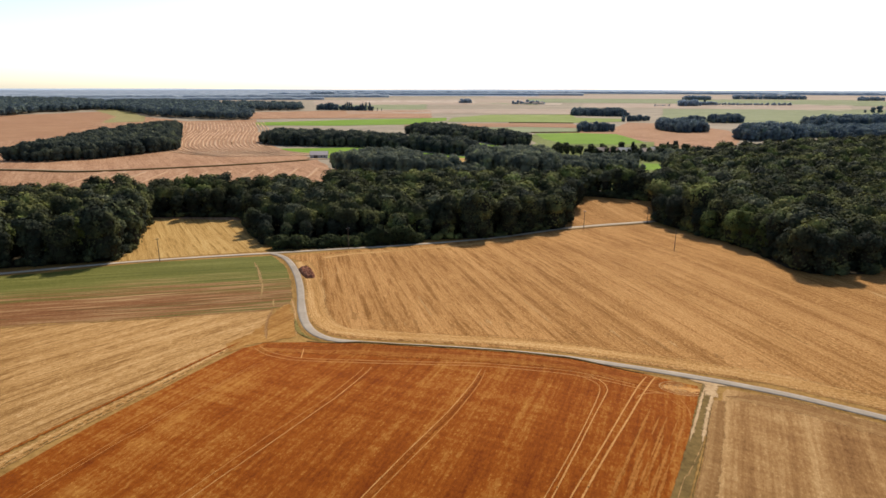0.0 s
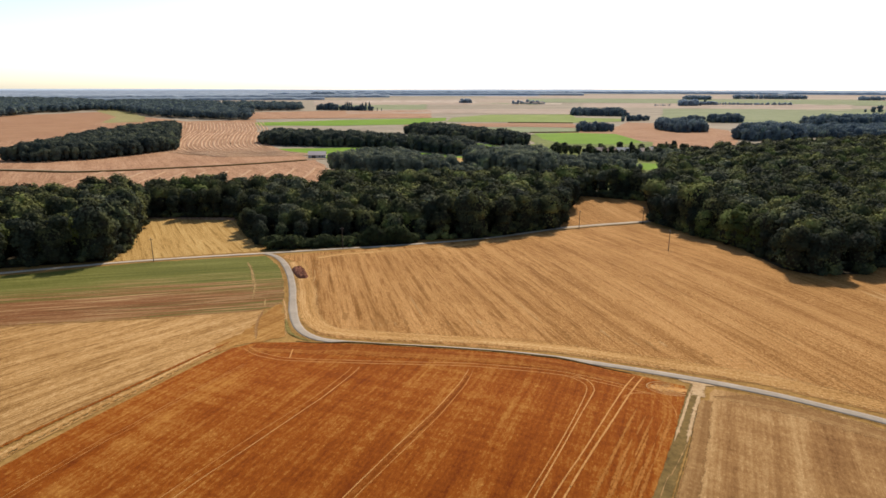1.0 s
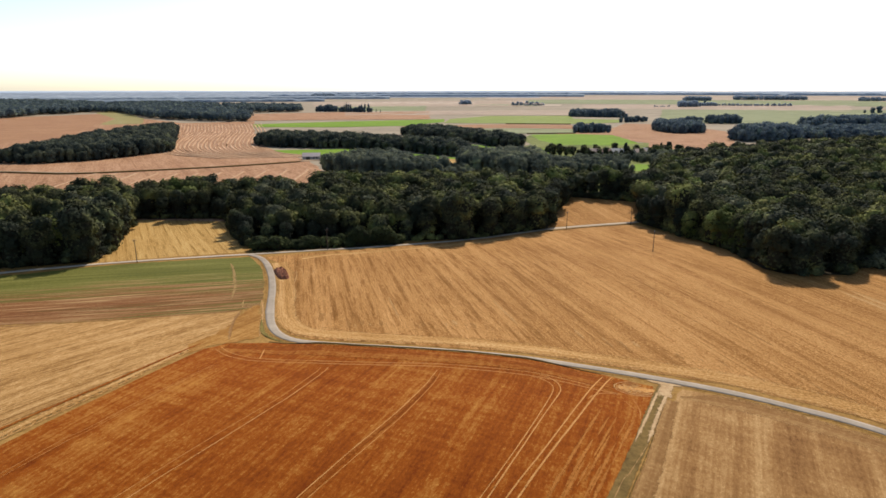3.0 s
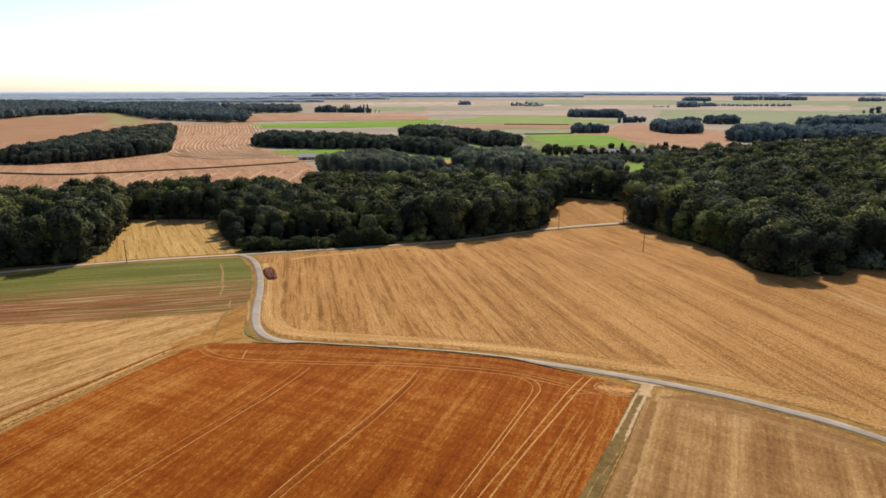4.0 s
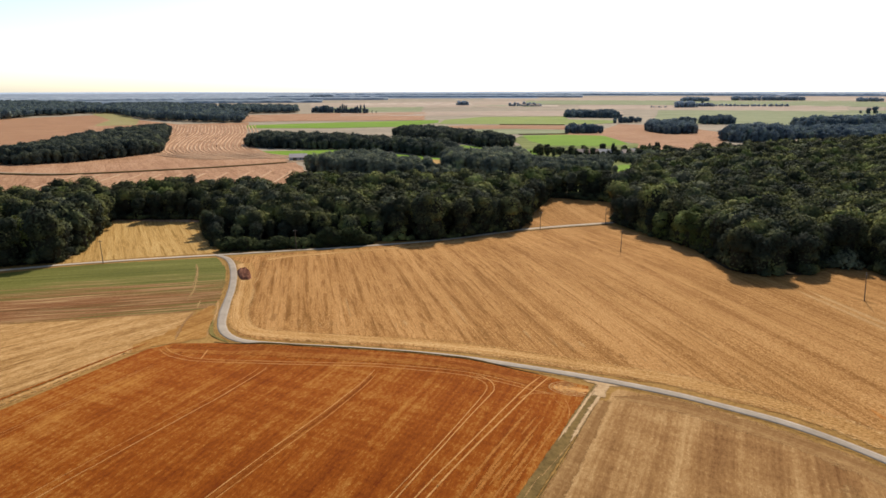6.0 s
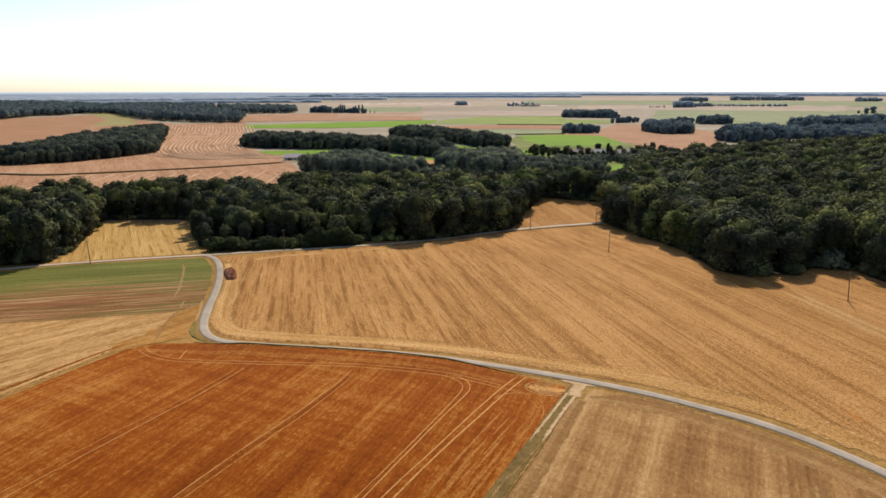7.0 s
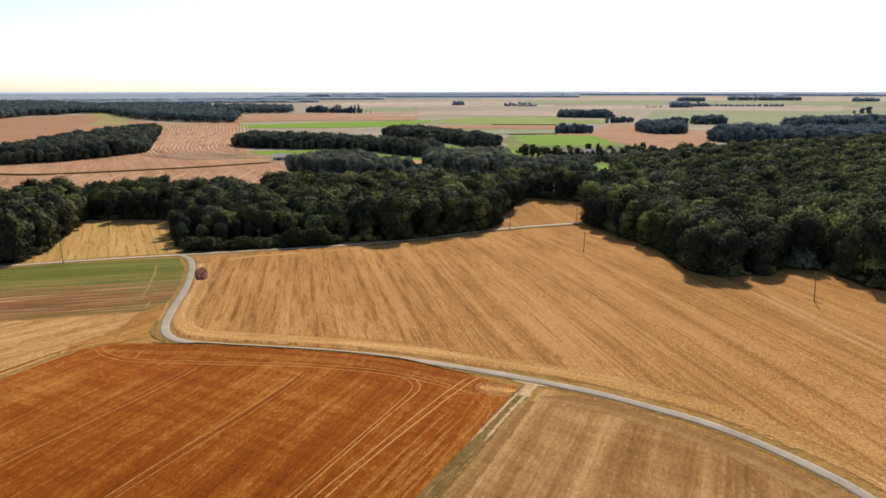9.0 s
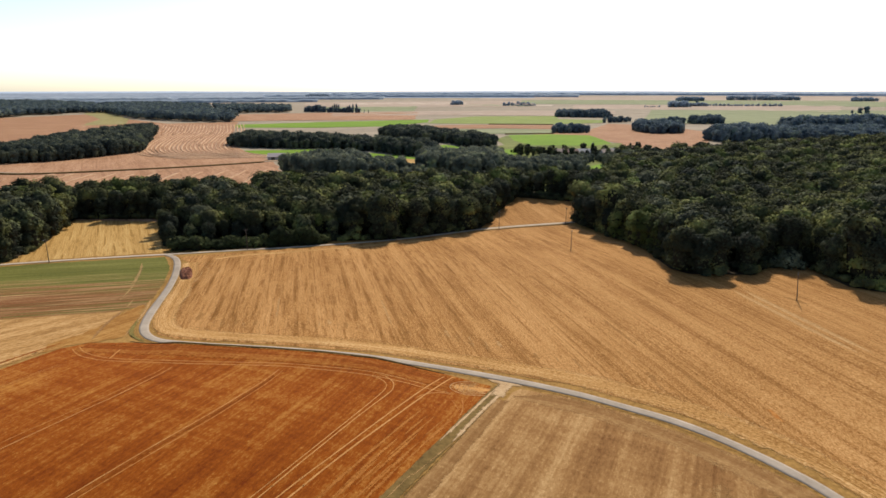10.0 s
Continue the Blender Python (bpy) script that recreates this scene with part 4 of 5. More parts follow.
def crown_arrays(rng, radius, base, top, lobes, levels, leaves, leaf_size, stem=0.0, skirt=0, low_leaves=1.0, dark_heart=False):
    """A crown: an uneven heart, smaller lobes on its flanks, a lower skirt where it stands free, and a loose, lumpy
    shell of leaf sprays round them.
    Gives places, triangles and which triangles take the near-black: the stem as bark, skirt and dark heart as painted
    shade."""
    verts, tris, dark, k = [], [], [], 0
    high = max(radius * 0.85, (top - base) * 0.32)
    mid = top - high
    for i in range(1 + skirt + lobes):
        iv, it = ICO[levels[0] if i == 0 else levels[1]]
        if i == 0:
            c, size = np.array([0, 0, mid]), np.array([radius * 0.95, radius * 0.95, high])
        elif i <= skirt:
            c, size = np.array([0, 0, (base + mid) / 2]), np.array([radius * 0.85, radius * 0.85, (mid - base) * 0.62 + 1.0])
        else:
            ang, up = i * 2.399 + rng.uniform(-0.4, 0.4), rng.uniform(-0.5, 0.75)
            out = radius * math.sqrt(1 - up * up * 0.8) * rng.uniform(0.5, 0.72)
            z = mid + high * up if not skirt or i % 2 else rng.uniform(min(base + 2, mid), mid)
            c = np.array([math.cos(ang) * out, math.sin(ang) * out, z])
            size = radius * rng.uniform(0.4, 0.58) * np.array([1, 1, 0.9])
        seed = rng.uniform(0, 90)

        def lump(dirs):
            return np.array([0.26 * noise.noise(tuple(p * 1.5 + seed)) + 0.17 * noise.noise(tuple(p * 3.4 + seed)) for p in dirs])[:, None]

        v = iv * (1 + lump(iv)) * size * 0.84 + c
        v[:, 2] = np.maximum(v[:, 2], 0.0)
        verts.append(v)
        tris.append(it + k)
        dark.append(np.full(len(it), 0 < i <= skirt or (dark_heart and i == 0)))
        k += len(v)
        n = int(leaves if i == 0 else leaves * low_leaves if i <= skirt else leaves * 0.28)
        if n:
            way = rng.normal(0, 1, (n, 3))
            way /= np.linalg.norm(way, axis=1)[:, None]
            way[:, 2] = np.where(way[:, 2] < -0.45, -way[:, 2], way[:, 2])
            at = way * (1 + lump(way)) * size * rng.uniform(0.84, 1.06, (n, 1)) + c
            at[:, 2] = np.maximum(at[:, 2], 0.2)
            facing = way + (0, 0, 0.2) + rng.normal(0, 0.30, (n, 3))
            a = np.cross(facing, rng.normal(0, 1, (n, 3)))
            a /= np.linalg.norm(a, axis=1)[:, None]
            b = np.cross(facing, a)
            b /= np.linalg.norm(b, axis=1)[:, None]
            s = leaf_size * rng.uniform(0.6, 1.5, (n, 1))
            a, b = a * s, b * s
            verts.append(np.stack([at - a * 0.55 - b * 0.35, at + a * 0.55 - b * 0.35, at + b * 0.65], 1).reshape(-1, 3))
            tris.append(np.arange(n * 3).reshape(-1, 3) + k)
            dark.append(np.zeros(n, bool))
            k += n * 3
    if stem:
        ring = [(math.cos(a) * stem, math.sin(a) * stem) for a in (0, 2.094, 4.189)]
        verts.append(np.array([(x, y, -0.3) for x, y in ring] + [(x * 0.6, y * 0.6, mid) for x, y in ring]))
        tris.append(np.array([(0, 1, 4), (0, 4, 3), (1, 2, 5), (1, 5, 4), (2, 0, 3), (2, 3, 5)]) + k)
        dark.append(np.full(6, True))
    return np.concatenate(verts), np.concatenate(tris), np.concatenate(dark)


def trunk_mesh(name, rng, tall, thick, material):
    bm = bmesh.new()
    prev = None
    for z, r in ((0, 1.25), (0.5, 0.95), (tall * 0.3, 0.8), (tall * 0.6, 0.5), (tall * 0.85, 0.2)):
        bend = rng.normal(0, 0.12, 2) * (z > 0)
        ring = [bm.verts.new((bend[0] + math.cos(a) * thick * r, bend[1] + math.sin(a) * thick * r, z)) for a in np.linspace(0, 2 * math.pi, 8)[:-1]]
        if prev:
            for i in range(7):
                bm.faces.new((prev[i], prev[(i + 1) % 7], ring[(i + 1) % 7], ring[i]))
        prev = ring
    for i in range(5):
        a = i * 1.3 + rng.uniform(0, 0.6)
        z = tall * rng.uniform(0.3, 0.6)
        tip = Vector((math.cos(a) * tall * 0.2, math.sin(a) * tall * 0.2, z + tall * 0.22))
        foot = Vector((0, 0, z))
        side = Vector((-math.sin(a), math.cos(a), 0))
        up = Vector((0, 0, 1))
        low = [bm.verts.new(foot + (side * math.cos(b) + up * math.sin(b)) * thick * 0.38) for b in (0, 2.1, 4.2)]
        high = [bm.verts.new(tip + (side * math.cos(b) + up * math.sin(b)) * thick * 0.1) for b in (0, 2.1, 4.2)]
        for j in range(3):
            bm.faces.new((low[j], low[(j + 1) % 3], high[(j + 1) % 3], high[j]))
    me = bpy.data.meshes.new(name)
    bm.to_mesh(me)
    bm.free()
    me.materials.append(material)
    return me


def tree_prototype(name, seed, tall, radius, base, lobes, leaves, leaf_mat, label, category="tree", levels=(2, 1), leaf_size=0.8, heart=True):
    rng = np.random.default_rng(seed)
    v, t, inner_dark = crown_arrays(rng, radius, base, tall, lobes, levels, leaves, leaf_size, 0.0, 1, 0.45, True)
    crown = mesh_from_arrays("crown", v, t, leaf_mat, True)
    crown.materials.append(TWIG_SHADE)
    crown.polygons.foreach_set("material_index", (inner_dark & heart).astype(np.int32))
    ob = new(name)
    for child, me in (("trunk", trunk_mesh("trunk", rng, tall, 0.25 + tall * 0.008, BARK)), ("crown", crown)):
        c = new(child, me)
        c.parent = ob
    return tagged(ob, label, category)


def standing(x, y, size=1.0, turn=0.0, tall=1.0, sink=0.1):
    return Matrix.Translation((x, y, float(height(x, y)) - sink)) @ Matrix.Rotation(turn, 4, "Z") @ Matrix.Diagonal((size, size, size * tall, 1))


def scatter(rng, poly, spacing, jitter=0.33):
    xs, ys = [p[0] for p in poly], [p[1] for p in poly]
    gy, gx = np.mgrid[min(ys):max(ys):spacing * 0.87, min(xs):max(xs):spacing]
    gx = gx + (np.arange(gx.shape[0]) % 2)[:, None] * spacing / 2
    gx = (gx + rng.uniform(-jitter, jitter, gx.shape) * spacing).ravel()
    gy = (gy + rng.uniform(-jitter, jitter, gy.shape) * spacing).ravel()
    keep = inside(poly, gx, gy)
    return gx[keep], gy[keep]


def wood_mesh(name, rng, xs, ys, protos, low, high, material, grown=None, others=()):
    """Many crowns joined into one mesh."""
    verts, tris, barks, k = [], [], [], 0
    zs = height(xs, ys)
    for x, y, z, g in zip(xs, ys, zs, np.ones(len(xs)) if grown is None else grown):
        v, t, bark = protos[rng.integers(len(protos))]
        a, s, s2 = rng.uniform(0, 6.28), g * rng.uniform(low, high), rng.uniform(0.86, 1.16)
        c, n = math.cos(a) * s * s2, math.sin(a) * s * s2
        verts.append(np.stack([v[:, 0] * c - v[:, 1] * n + x, v[:, 0] * n + v[:, 1] * c + y, v[:, 2] * s + z], 1))
        tris.append(t + k)
        kind = 0 if not others or rng.uniform() < 0.74 else 2 + int(rng.integers(len(others)))
        # bark marks stems and the skirts painted dark for inner shade
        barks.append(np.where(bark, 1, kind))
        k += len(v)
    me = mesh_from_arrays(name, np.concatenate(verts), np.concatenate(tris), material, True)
    for mat in (TWIG_SHADE, *others):
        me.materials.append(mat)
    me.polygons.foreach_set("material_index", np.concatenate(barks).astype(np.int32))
    return me


def away(line, x, y):
    """How far places lie from a line."""
    best = np.full(np.shape(x), 1e9)
    for (ax, ay), (bx, by) in zip(line, line[1:]):
        l2 = (bx - ax) ** 2 + (by - ay) ** 2
        u = np.clip(((x - ax) * (bx - ax) + (y - ay) * (by - ay)) / l2, 0, 1)
        best = np.minimum(best, np.hypot(x - ax - u * (bx - ax), y - ay - u * (by - ay)))
    return best


# edge trees, built once and then copied; three take darker leaves to paint the shaded front
EDGE = [tree_prototype("broadleaf_tree", 40 + i, tall, rad, base, 7, 560, leaf, label, levels=(1, 1), leaf_size=0.8)
        for i, (tall, rad, base, leaf, label) in enumerate((
            (18.5, 5.2, -0.5, LEAF_DARK, "tall dark green broadleaf tree at the wood's edge"),
            (17.0, 4.8, -0.5, LEAF_DARK, "dense dark broadleaf tree leafy to the ground"),
            (19.5, 5.6, 0.0, LEAF, "broad old oak tree with a rounded crown"),
            (15.0, 4.6, -0.5, LEAF_DARK, "slender dark green tree at the wood's edge"),
            (17.5, 5.2, -0.3, LEAF, "uneven broadleaf tree with clumped foliage")))]
INNER = [crown_arrays(np.random.default_rng(60 + i), rad, 3, tall, 2, (1, 1), 280, 1.05, 0.3, 1, 0.2) for i, (tall, rad) in enumerate(((18.0, 5.2), (19.2, 5.8), (16.6, 4.6), (17.6, 5.4), (18.6, 6.0), (16, 4.4), (18.2, 6.2), (17.0, 5.0)))]
DEEP = [crown_arrays(np.random.default_rng(80 + i), rad, 4, tall, 2, (1, 1), 180, 1.4, 0.3, 0) for i, (tall, rad) in enumerate(((18, 6.2), (19.4, 7.0), (17, 5.6), (18.4, 6.4), (17.6, 6.0), (18.8, 7.2)))]
MIDWAY = [crown_arrays(np.random.default_rng(85 + i), rad, 0.0, tall, 1, (1, 1), 130, 1.4, 0.0, 1, 0.6) for i, (tall, rad) in enumerate(((16, 5.0), (17.5, 5.6), (14.8, 4.6), (16.6, 5.4), (15.4, 5.8)))]
FAR = [crown_arrays(np.random.default_rng(90 + i), rad, 0.0, tall, 0, (1, 1), 84, 1.9, 0.0, 1, 0.6) for i, (tall, rad) in enumerate(((16, 5.6), (17.2, 6.2), (15.2, 5.4), (16.6, 6.0), (14.6, 6.2), (15.8, 5.6)))]
for stand in (MIDWAY, FAR):
    stand[:] = [(v, t, np.zeros(len(t), bool)) for v, t, _ in stand]
BLOCK = [crown_arrays(np.random.default_rng(95 + i), rad, 0.0, tall, 0, (1, 1), 90, 2.8, 0.0, 0) for i, (tall, rad) in enumerate(((16, 8.5), (17.4, 9.5), (15, 8.0)))]

W_LEFT = [(-215, 160), (-200, 180), (-157, 201), (-123, 213), (-125.5, 233), (-149, 288), (-157, 310), (-104, 310), (-86, 330), (-67, 340), (-117, 349), (-159, 346), (-202, 328), (-242, 321), (-275, 318), (-235, 240)]
W_MID = [(-107, 308), (-87, 263), (-74, 242), (-62, 243.5), (-24, 252.5), (20, 260.5), (61, 286.5), (70, 319), (88, 359), (70, 354), (55, 357), (20, 362), (-31, 364), (-48, 361), (-62, 353), (-72, 343), (-88, 338)]
W_RIGHT = [(125, 346), (112, 304), (118, 282), (127.5, 243), (125, 203), (130, 196.5), (151, 195), (167, 210), (176, 206), (175, 181), (182, 176), (222, 163), (262, 225), (410, 430), (605, 700), (500, 672), (364, 606), (288, 572), (236, 528), (190, 468), (152, 412)]
W_GAP = [(76, 350), (89, 361), (125, 349), (139, 366), (112, 376), (90, 382), (74, 374)]
EDGES = [[(-200, 180), (-157, 201), (-123, 213), (-125.5, 233), (-149, 288), (-157, 310), (-104, 310)],
         [(-107, 308), (-87, 263), (-74, 242), (-62, 243.5), (-24, 252.5), (20, 260.5), (61, 286.5), (70, 319), (88, 359)],
         [(112, 304), (118, 282), (127.5, 243), (125, 203), (130, 196.5), (151, 195), (167, 210), (176, 206), (175, 181), (182, 176), (240, 158)],
         [(89, 361), (125, 349)]]
rng = np.random.default_rng(5)
# Leaf litter; at the gap wood it runs out before the trees as their shade.
for poly in (W_LEFT, W_MID, W_RIGHT, W_GAP):
    drape("forest_floor", poly, 12, 0.3, FOREST_FLOOR, "dark leaf litter under the trees", "forest floor", ragged=0.4)
for name, poly, label in (("wood_left", W_LEFT, "dense dark green broadleaf wood beside the lane"), ("wood_middle", W_MID, "dense broadleaf wood along the stubble field"),
                          ("wood_right", W_RIGHT, "large dark broadleaf forest rolling into the distance"), ("wood_gap", W_GAP, "dark trees behind the small field")):
    near = scatter(rng, poly, 7.6, 0.4)
    keep = (near[1] < 366) & ((away(EDGES[3], *near) > 6.0) | (poly is not W_GAP))
    deep = scatter(rng, poly, 9.4, 0.4)
    keep2 = deep[1] >= 366
    xs, ys = near[0][keep], near[1][keep]
    d = np.min([away(line, xs, ys) for line in EDGES], axis=0)
    front = d < 7.0
    low = 0.92 if poly is W_GAP else 1.0
    stepped = np.where((poly is W_MID) & (xs < -4), np.clip(0.64 + 0.014 * d, 0.64, 1.0), 1.0)
    stepped = np.where((poly is W_LEFT) & (ys > 300) & (d < 9), 0.8, stepped)
    stepped = np.where((poly is W_LEFT) & (ys > 300) & (d >= 9), 0.9, stepped)
    for x, y, less in zip(xs[front], ys[front], stepped[front]):
        proto = EDGE[rng.integers(5)]
        copy_thing(proto, standing(float(x), float(y), less * low * float(rng.uniform(0.8, 1.12)), float(rng.uniform(0, 6.28)), float(rng.uniform(0.85, 1.12))))["group"] = "trees along the wood's edge"
    if (~front).any():
        ob = new(name, wood_mesh(name, rng, xs[~front], ys[~front], INNER, 0.76 * low, 1.14 * low, LEAF, stepped[~front], (LEAF_LIME, LEAF_GREY, LEAF_DARK)))
        tagged(ob, label, "wood", kind="stuff")
    if keep2.any():
        ob = new(name + "_depth", wood_mesh(name, rng, deep[0][keep2], deep[1][keep2], DEEP, 0.66 * low, 1.0 * low, LEAF, None, (LEAF_LIME, LEAF_GREY, LEAF_DARK)))
        tagged(ob, label, "wood", kind="stuff")
for i, (x, y) in enumerate(((80, 361), (84, 366), (88, 365), (93, 363), (98, 365), (91, 372), (104, 361), (110, 358), (116, 356), (122, 353), (126, 349), (129, 354), (124, 358), (131, 359), (134, 348), (-158, 309), (-154, 310), (-157, 316), (-151, 315), (-160, 322), (-153, 323))):
    copy_thing(EDGE[i % 5], standing(x, y + 6.5, 0.9, i * 1.3, 0.95))["group"] = "trees along the wood's edge"
lime = tree_prototype("lime_tree", 47, 15.5, 4.6, -0.4, 7, 640, LEAF_LIME, "bright yellowish green tree at the wood's edge", levels=(1, 1), leaf_size=0.8)
for i, (x, y, size) in enumerate(((125.6, 247, 0.92), (127.2, 241, 1.0), (129.6, 236, 0.9), (131.0, 229, 0.95), (133.2, 247, 1.08), (135, 238, 1.05), (121.8, 262, 0.8), (17.4, 268, 0.95), (20.6, 274, 1.0))):
    copy_thing(lime, standing(x, y, size, i * 1.9))["group"] = "bright trees of the wood's edge"
BRUSH = [crown_arrays(np.random.default_rng(100 + i), rad, 0.0, tall, 1, (1, 1), 60, 0.5, 0.0, 0) for i, (tall, rad) in enumerate(((2.6, 1.7), (3.4, 2.0), (2.0, 1.5)))]
bx, by = [], []
for line in EDGES + [[(82, 366), (125, 354)], [(80, 369), (126, 357.5)]]:
    for x, y in densify(line, 1.7):
        for _ in range(2):
            bx.append(x + rng.normal(0, 2.6))
            by.append(y + rng.normal(0, 2.6))
bx, by = np.array(bx), np.array(by)
within = np.any([inside(p, bx, by) for p in (W_LEFT, W_MID, W_RIGHT, W_GAP)], axis=0)
tagged(new("undergrowth", wood_mesh("undergrowth", rng, bx[within], by[within], BRUSH, 0.7, 1.3, LEAF)), "dark brambles and brush under the wood's edge", "undergrowth", kind="stuff")

def grove(name, poly, spacing, low, high, mat, label, protos=None):
    """A stand of far trees, lower towards its margin."""
    xs, ys = scatter(rng, poly, spacing, 0.45)
    if len(xs):
        grown = np.clip(0.7 + 0.04 * away(poly + poly[:1], xs, ys), 0, 1.05) if name == "copse" else None
        ob = new(name, wood_mesh(name, rng, xs, ys, protos or (FAR if spacing < 12 else BLOCK), low, high, mat, grown))
        tagged(ob, label, "wood", kind="stuff")


grove("copse", [(-392, 524), (-350, 522), (-319, 548), (-282, 636), (-308, 700), (-412, 950), (-440, 950), (-446, 776), (-415, 640)], 7.0, 0.72, 1.0, LEAF_FAR, "long dark copse standing in the pinkish stubble")
grove("copse", [(-227, 735), (-205, 696), (-155, 680), (-102, 673), (-68, 655), (-37, 643), (-8, 609), (17, 588), (40, 600), (30, 660), (-46, 705), (-131, 760), (-222, 800)], 7.0, 0.66, 0.95, LEAF_FAR, "long dark copse beside the green meadow")
grove("copse", [(-57, 886), (-36, 815), (50, 735), (63, 696), (107, 694), (104, 735), (60, 815), (14, 900), (-30, 940)], 7.0, 0.66, 0.95, LEAF_FAR, "dark copse behind the meadow")
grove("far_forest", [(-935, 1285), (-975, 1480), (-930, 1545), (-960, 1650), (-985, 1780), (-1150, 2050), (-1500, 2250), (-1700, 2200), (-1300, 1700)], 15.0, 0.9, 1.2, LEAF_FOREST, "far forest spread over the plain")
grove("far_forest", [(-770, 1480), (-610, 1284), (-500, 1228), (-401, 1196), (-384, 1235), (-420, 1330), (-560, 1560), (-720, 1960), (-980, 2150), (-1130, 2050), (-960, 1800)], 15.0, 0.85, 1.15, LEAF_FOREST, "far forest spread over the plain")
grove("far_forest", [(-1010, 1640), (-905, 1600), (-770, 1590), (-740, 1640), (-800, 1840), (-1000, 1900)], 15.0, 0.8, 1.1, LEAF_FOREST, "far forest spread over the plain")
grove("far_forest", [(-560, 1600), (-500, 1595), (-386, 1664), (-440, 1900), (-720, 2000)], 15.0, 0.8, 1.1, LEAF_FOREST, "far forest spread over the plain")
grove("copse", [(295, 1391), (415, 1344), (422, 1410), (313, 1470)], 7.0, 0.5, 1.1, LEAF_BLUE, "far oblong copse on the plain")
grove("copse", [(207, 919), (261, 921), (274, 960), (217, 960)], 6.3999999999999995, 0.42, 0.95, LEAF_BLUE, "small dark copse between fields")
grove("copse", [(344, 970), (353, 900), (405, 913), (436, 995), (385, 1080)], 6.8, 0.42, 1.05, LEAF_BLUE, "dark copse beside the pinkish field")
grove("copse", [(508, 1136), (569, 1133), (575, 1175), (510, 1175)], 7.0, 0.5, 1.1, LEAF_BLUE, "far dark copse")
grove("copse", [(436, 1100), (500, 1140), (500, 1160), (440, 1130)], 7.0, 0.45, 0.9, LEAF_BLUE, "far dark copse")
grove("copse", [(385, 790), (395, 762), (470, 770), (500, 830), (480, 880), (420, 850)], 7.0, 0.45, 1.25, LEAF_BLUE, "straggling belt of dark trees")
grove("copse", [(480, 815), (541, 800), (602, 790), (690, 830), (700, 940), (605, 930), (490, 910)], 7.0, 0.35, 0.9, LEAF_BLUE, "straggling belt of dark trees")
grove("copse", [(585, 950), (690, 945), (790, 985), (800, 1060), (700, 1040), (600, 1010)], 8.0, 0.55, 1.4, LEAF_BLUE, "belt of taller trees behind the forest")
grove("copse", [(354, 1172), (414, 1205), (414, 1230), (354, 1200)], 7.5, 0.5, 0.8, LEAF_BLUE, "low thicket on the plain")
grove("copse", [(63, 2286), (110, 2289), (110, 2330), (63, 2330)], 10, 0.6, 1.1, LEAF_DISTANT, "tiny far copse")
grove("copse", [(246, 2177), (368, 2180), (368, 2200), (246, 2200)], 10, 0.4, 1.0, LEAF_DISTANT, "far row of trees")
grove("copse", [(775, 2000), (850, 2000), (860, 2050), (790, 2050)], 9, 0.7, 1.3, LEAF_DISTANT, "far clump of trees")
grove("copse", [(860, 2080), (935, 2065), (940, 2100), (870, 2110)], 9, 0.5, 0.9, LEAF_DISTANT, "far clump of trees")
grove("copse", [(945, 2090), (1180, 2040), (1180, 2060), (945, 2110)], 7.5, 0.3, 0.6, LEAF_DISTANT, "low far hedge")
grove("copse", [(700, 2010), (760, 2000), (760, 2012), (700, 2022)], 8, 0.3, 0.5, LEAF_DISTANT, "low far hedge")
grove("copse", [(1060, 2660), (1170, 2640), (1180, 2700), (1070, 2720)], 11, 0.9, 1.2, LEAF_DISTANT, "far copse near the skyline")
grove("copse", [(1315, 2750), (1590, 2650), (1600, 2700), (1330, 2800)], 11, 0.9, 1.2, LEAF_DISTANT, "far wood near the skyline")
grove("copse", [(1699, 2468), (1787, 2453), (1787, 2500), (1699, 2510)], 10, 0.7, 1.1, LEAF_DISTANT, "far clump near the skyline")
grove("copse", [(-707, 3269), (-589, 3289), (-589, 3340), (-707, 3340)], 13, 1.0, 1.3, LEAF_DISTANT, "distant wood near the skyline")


def wooded_ridge(name, r0, r1, a0, a1, tall, material, label, seed, gaps=0.25):
    """A long far wood seen edge on: a low uneven bank of crowns, broken by clearings."""
    rg = np.random.default_rng(seed)
    n = int((a1 - a0) * radians(1) * r0 / 9)
    verts, faces = [], []
    for i in range(n + 1):
        a = radians(a0 + (a1 - a0) * i / n)
        open_here = noise.noise((i * 0.021 + seed, 0, 0)) + 0.35 * noise.noise((i * 0.11, seed, 0))
        up = tall * (0.78 + 0.22 * noise.noise((i * 0.16, 3, seed)) + rg.normal(0, 0.05)) * float(smooth(-0.5 + gaps, -0.3 + gaps, np.array(open_here)))
        for k, (r, h) in enumerate(((r0, 0.0), (r0 + 6, 0.85), (r0 + 16, 1.0), ((r0 + r1) / 2, 1.04), (r1, 0.9), (r1 + 6, 0.0))):
            r += rg.normal(0, 2.0)
            x, y = r * math.sin(a), r * math.cos(a)
            verts.append((x, y, float(height(x, y)) - 0.4 + up * h * (1 + rg.normal(0, 0.06))))
        if i:
            b = (i - 1) * 6
            faces += [(b + k, b + 6 + k, b + 7 + k, b + 1 + k) for k in range(5)]
    tagged(new(name, mesh_from(name, verts, faces, material)), label, "wood", kind="stuff")


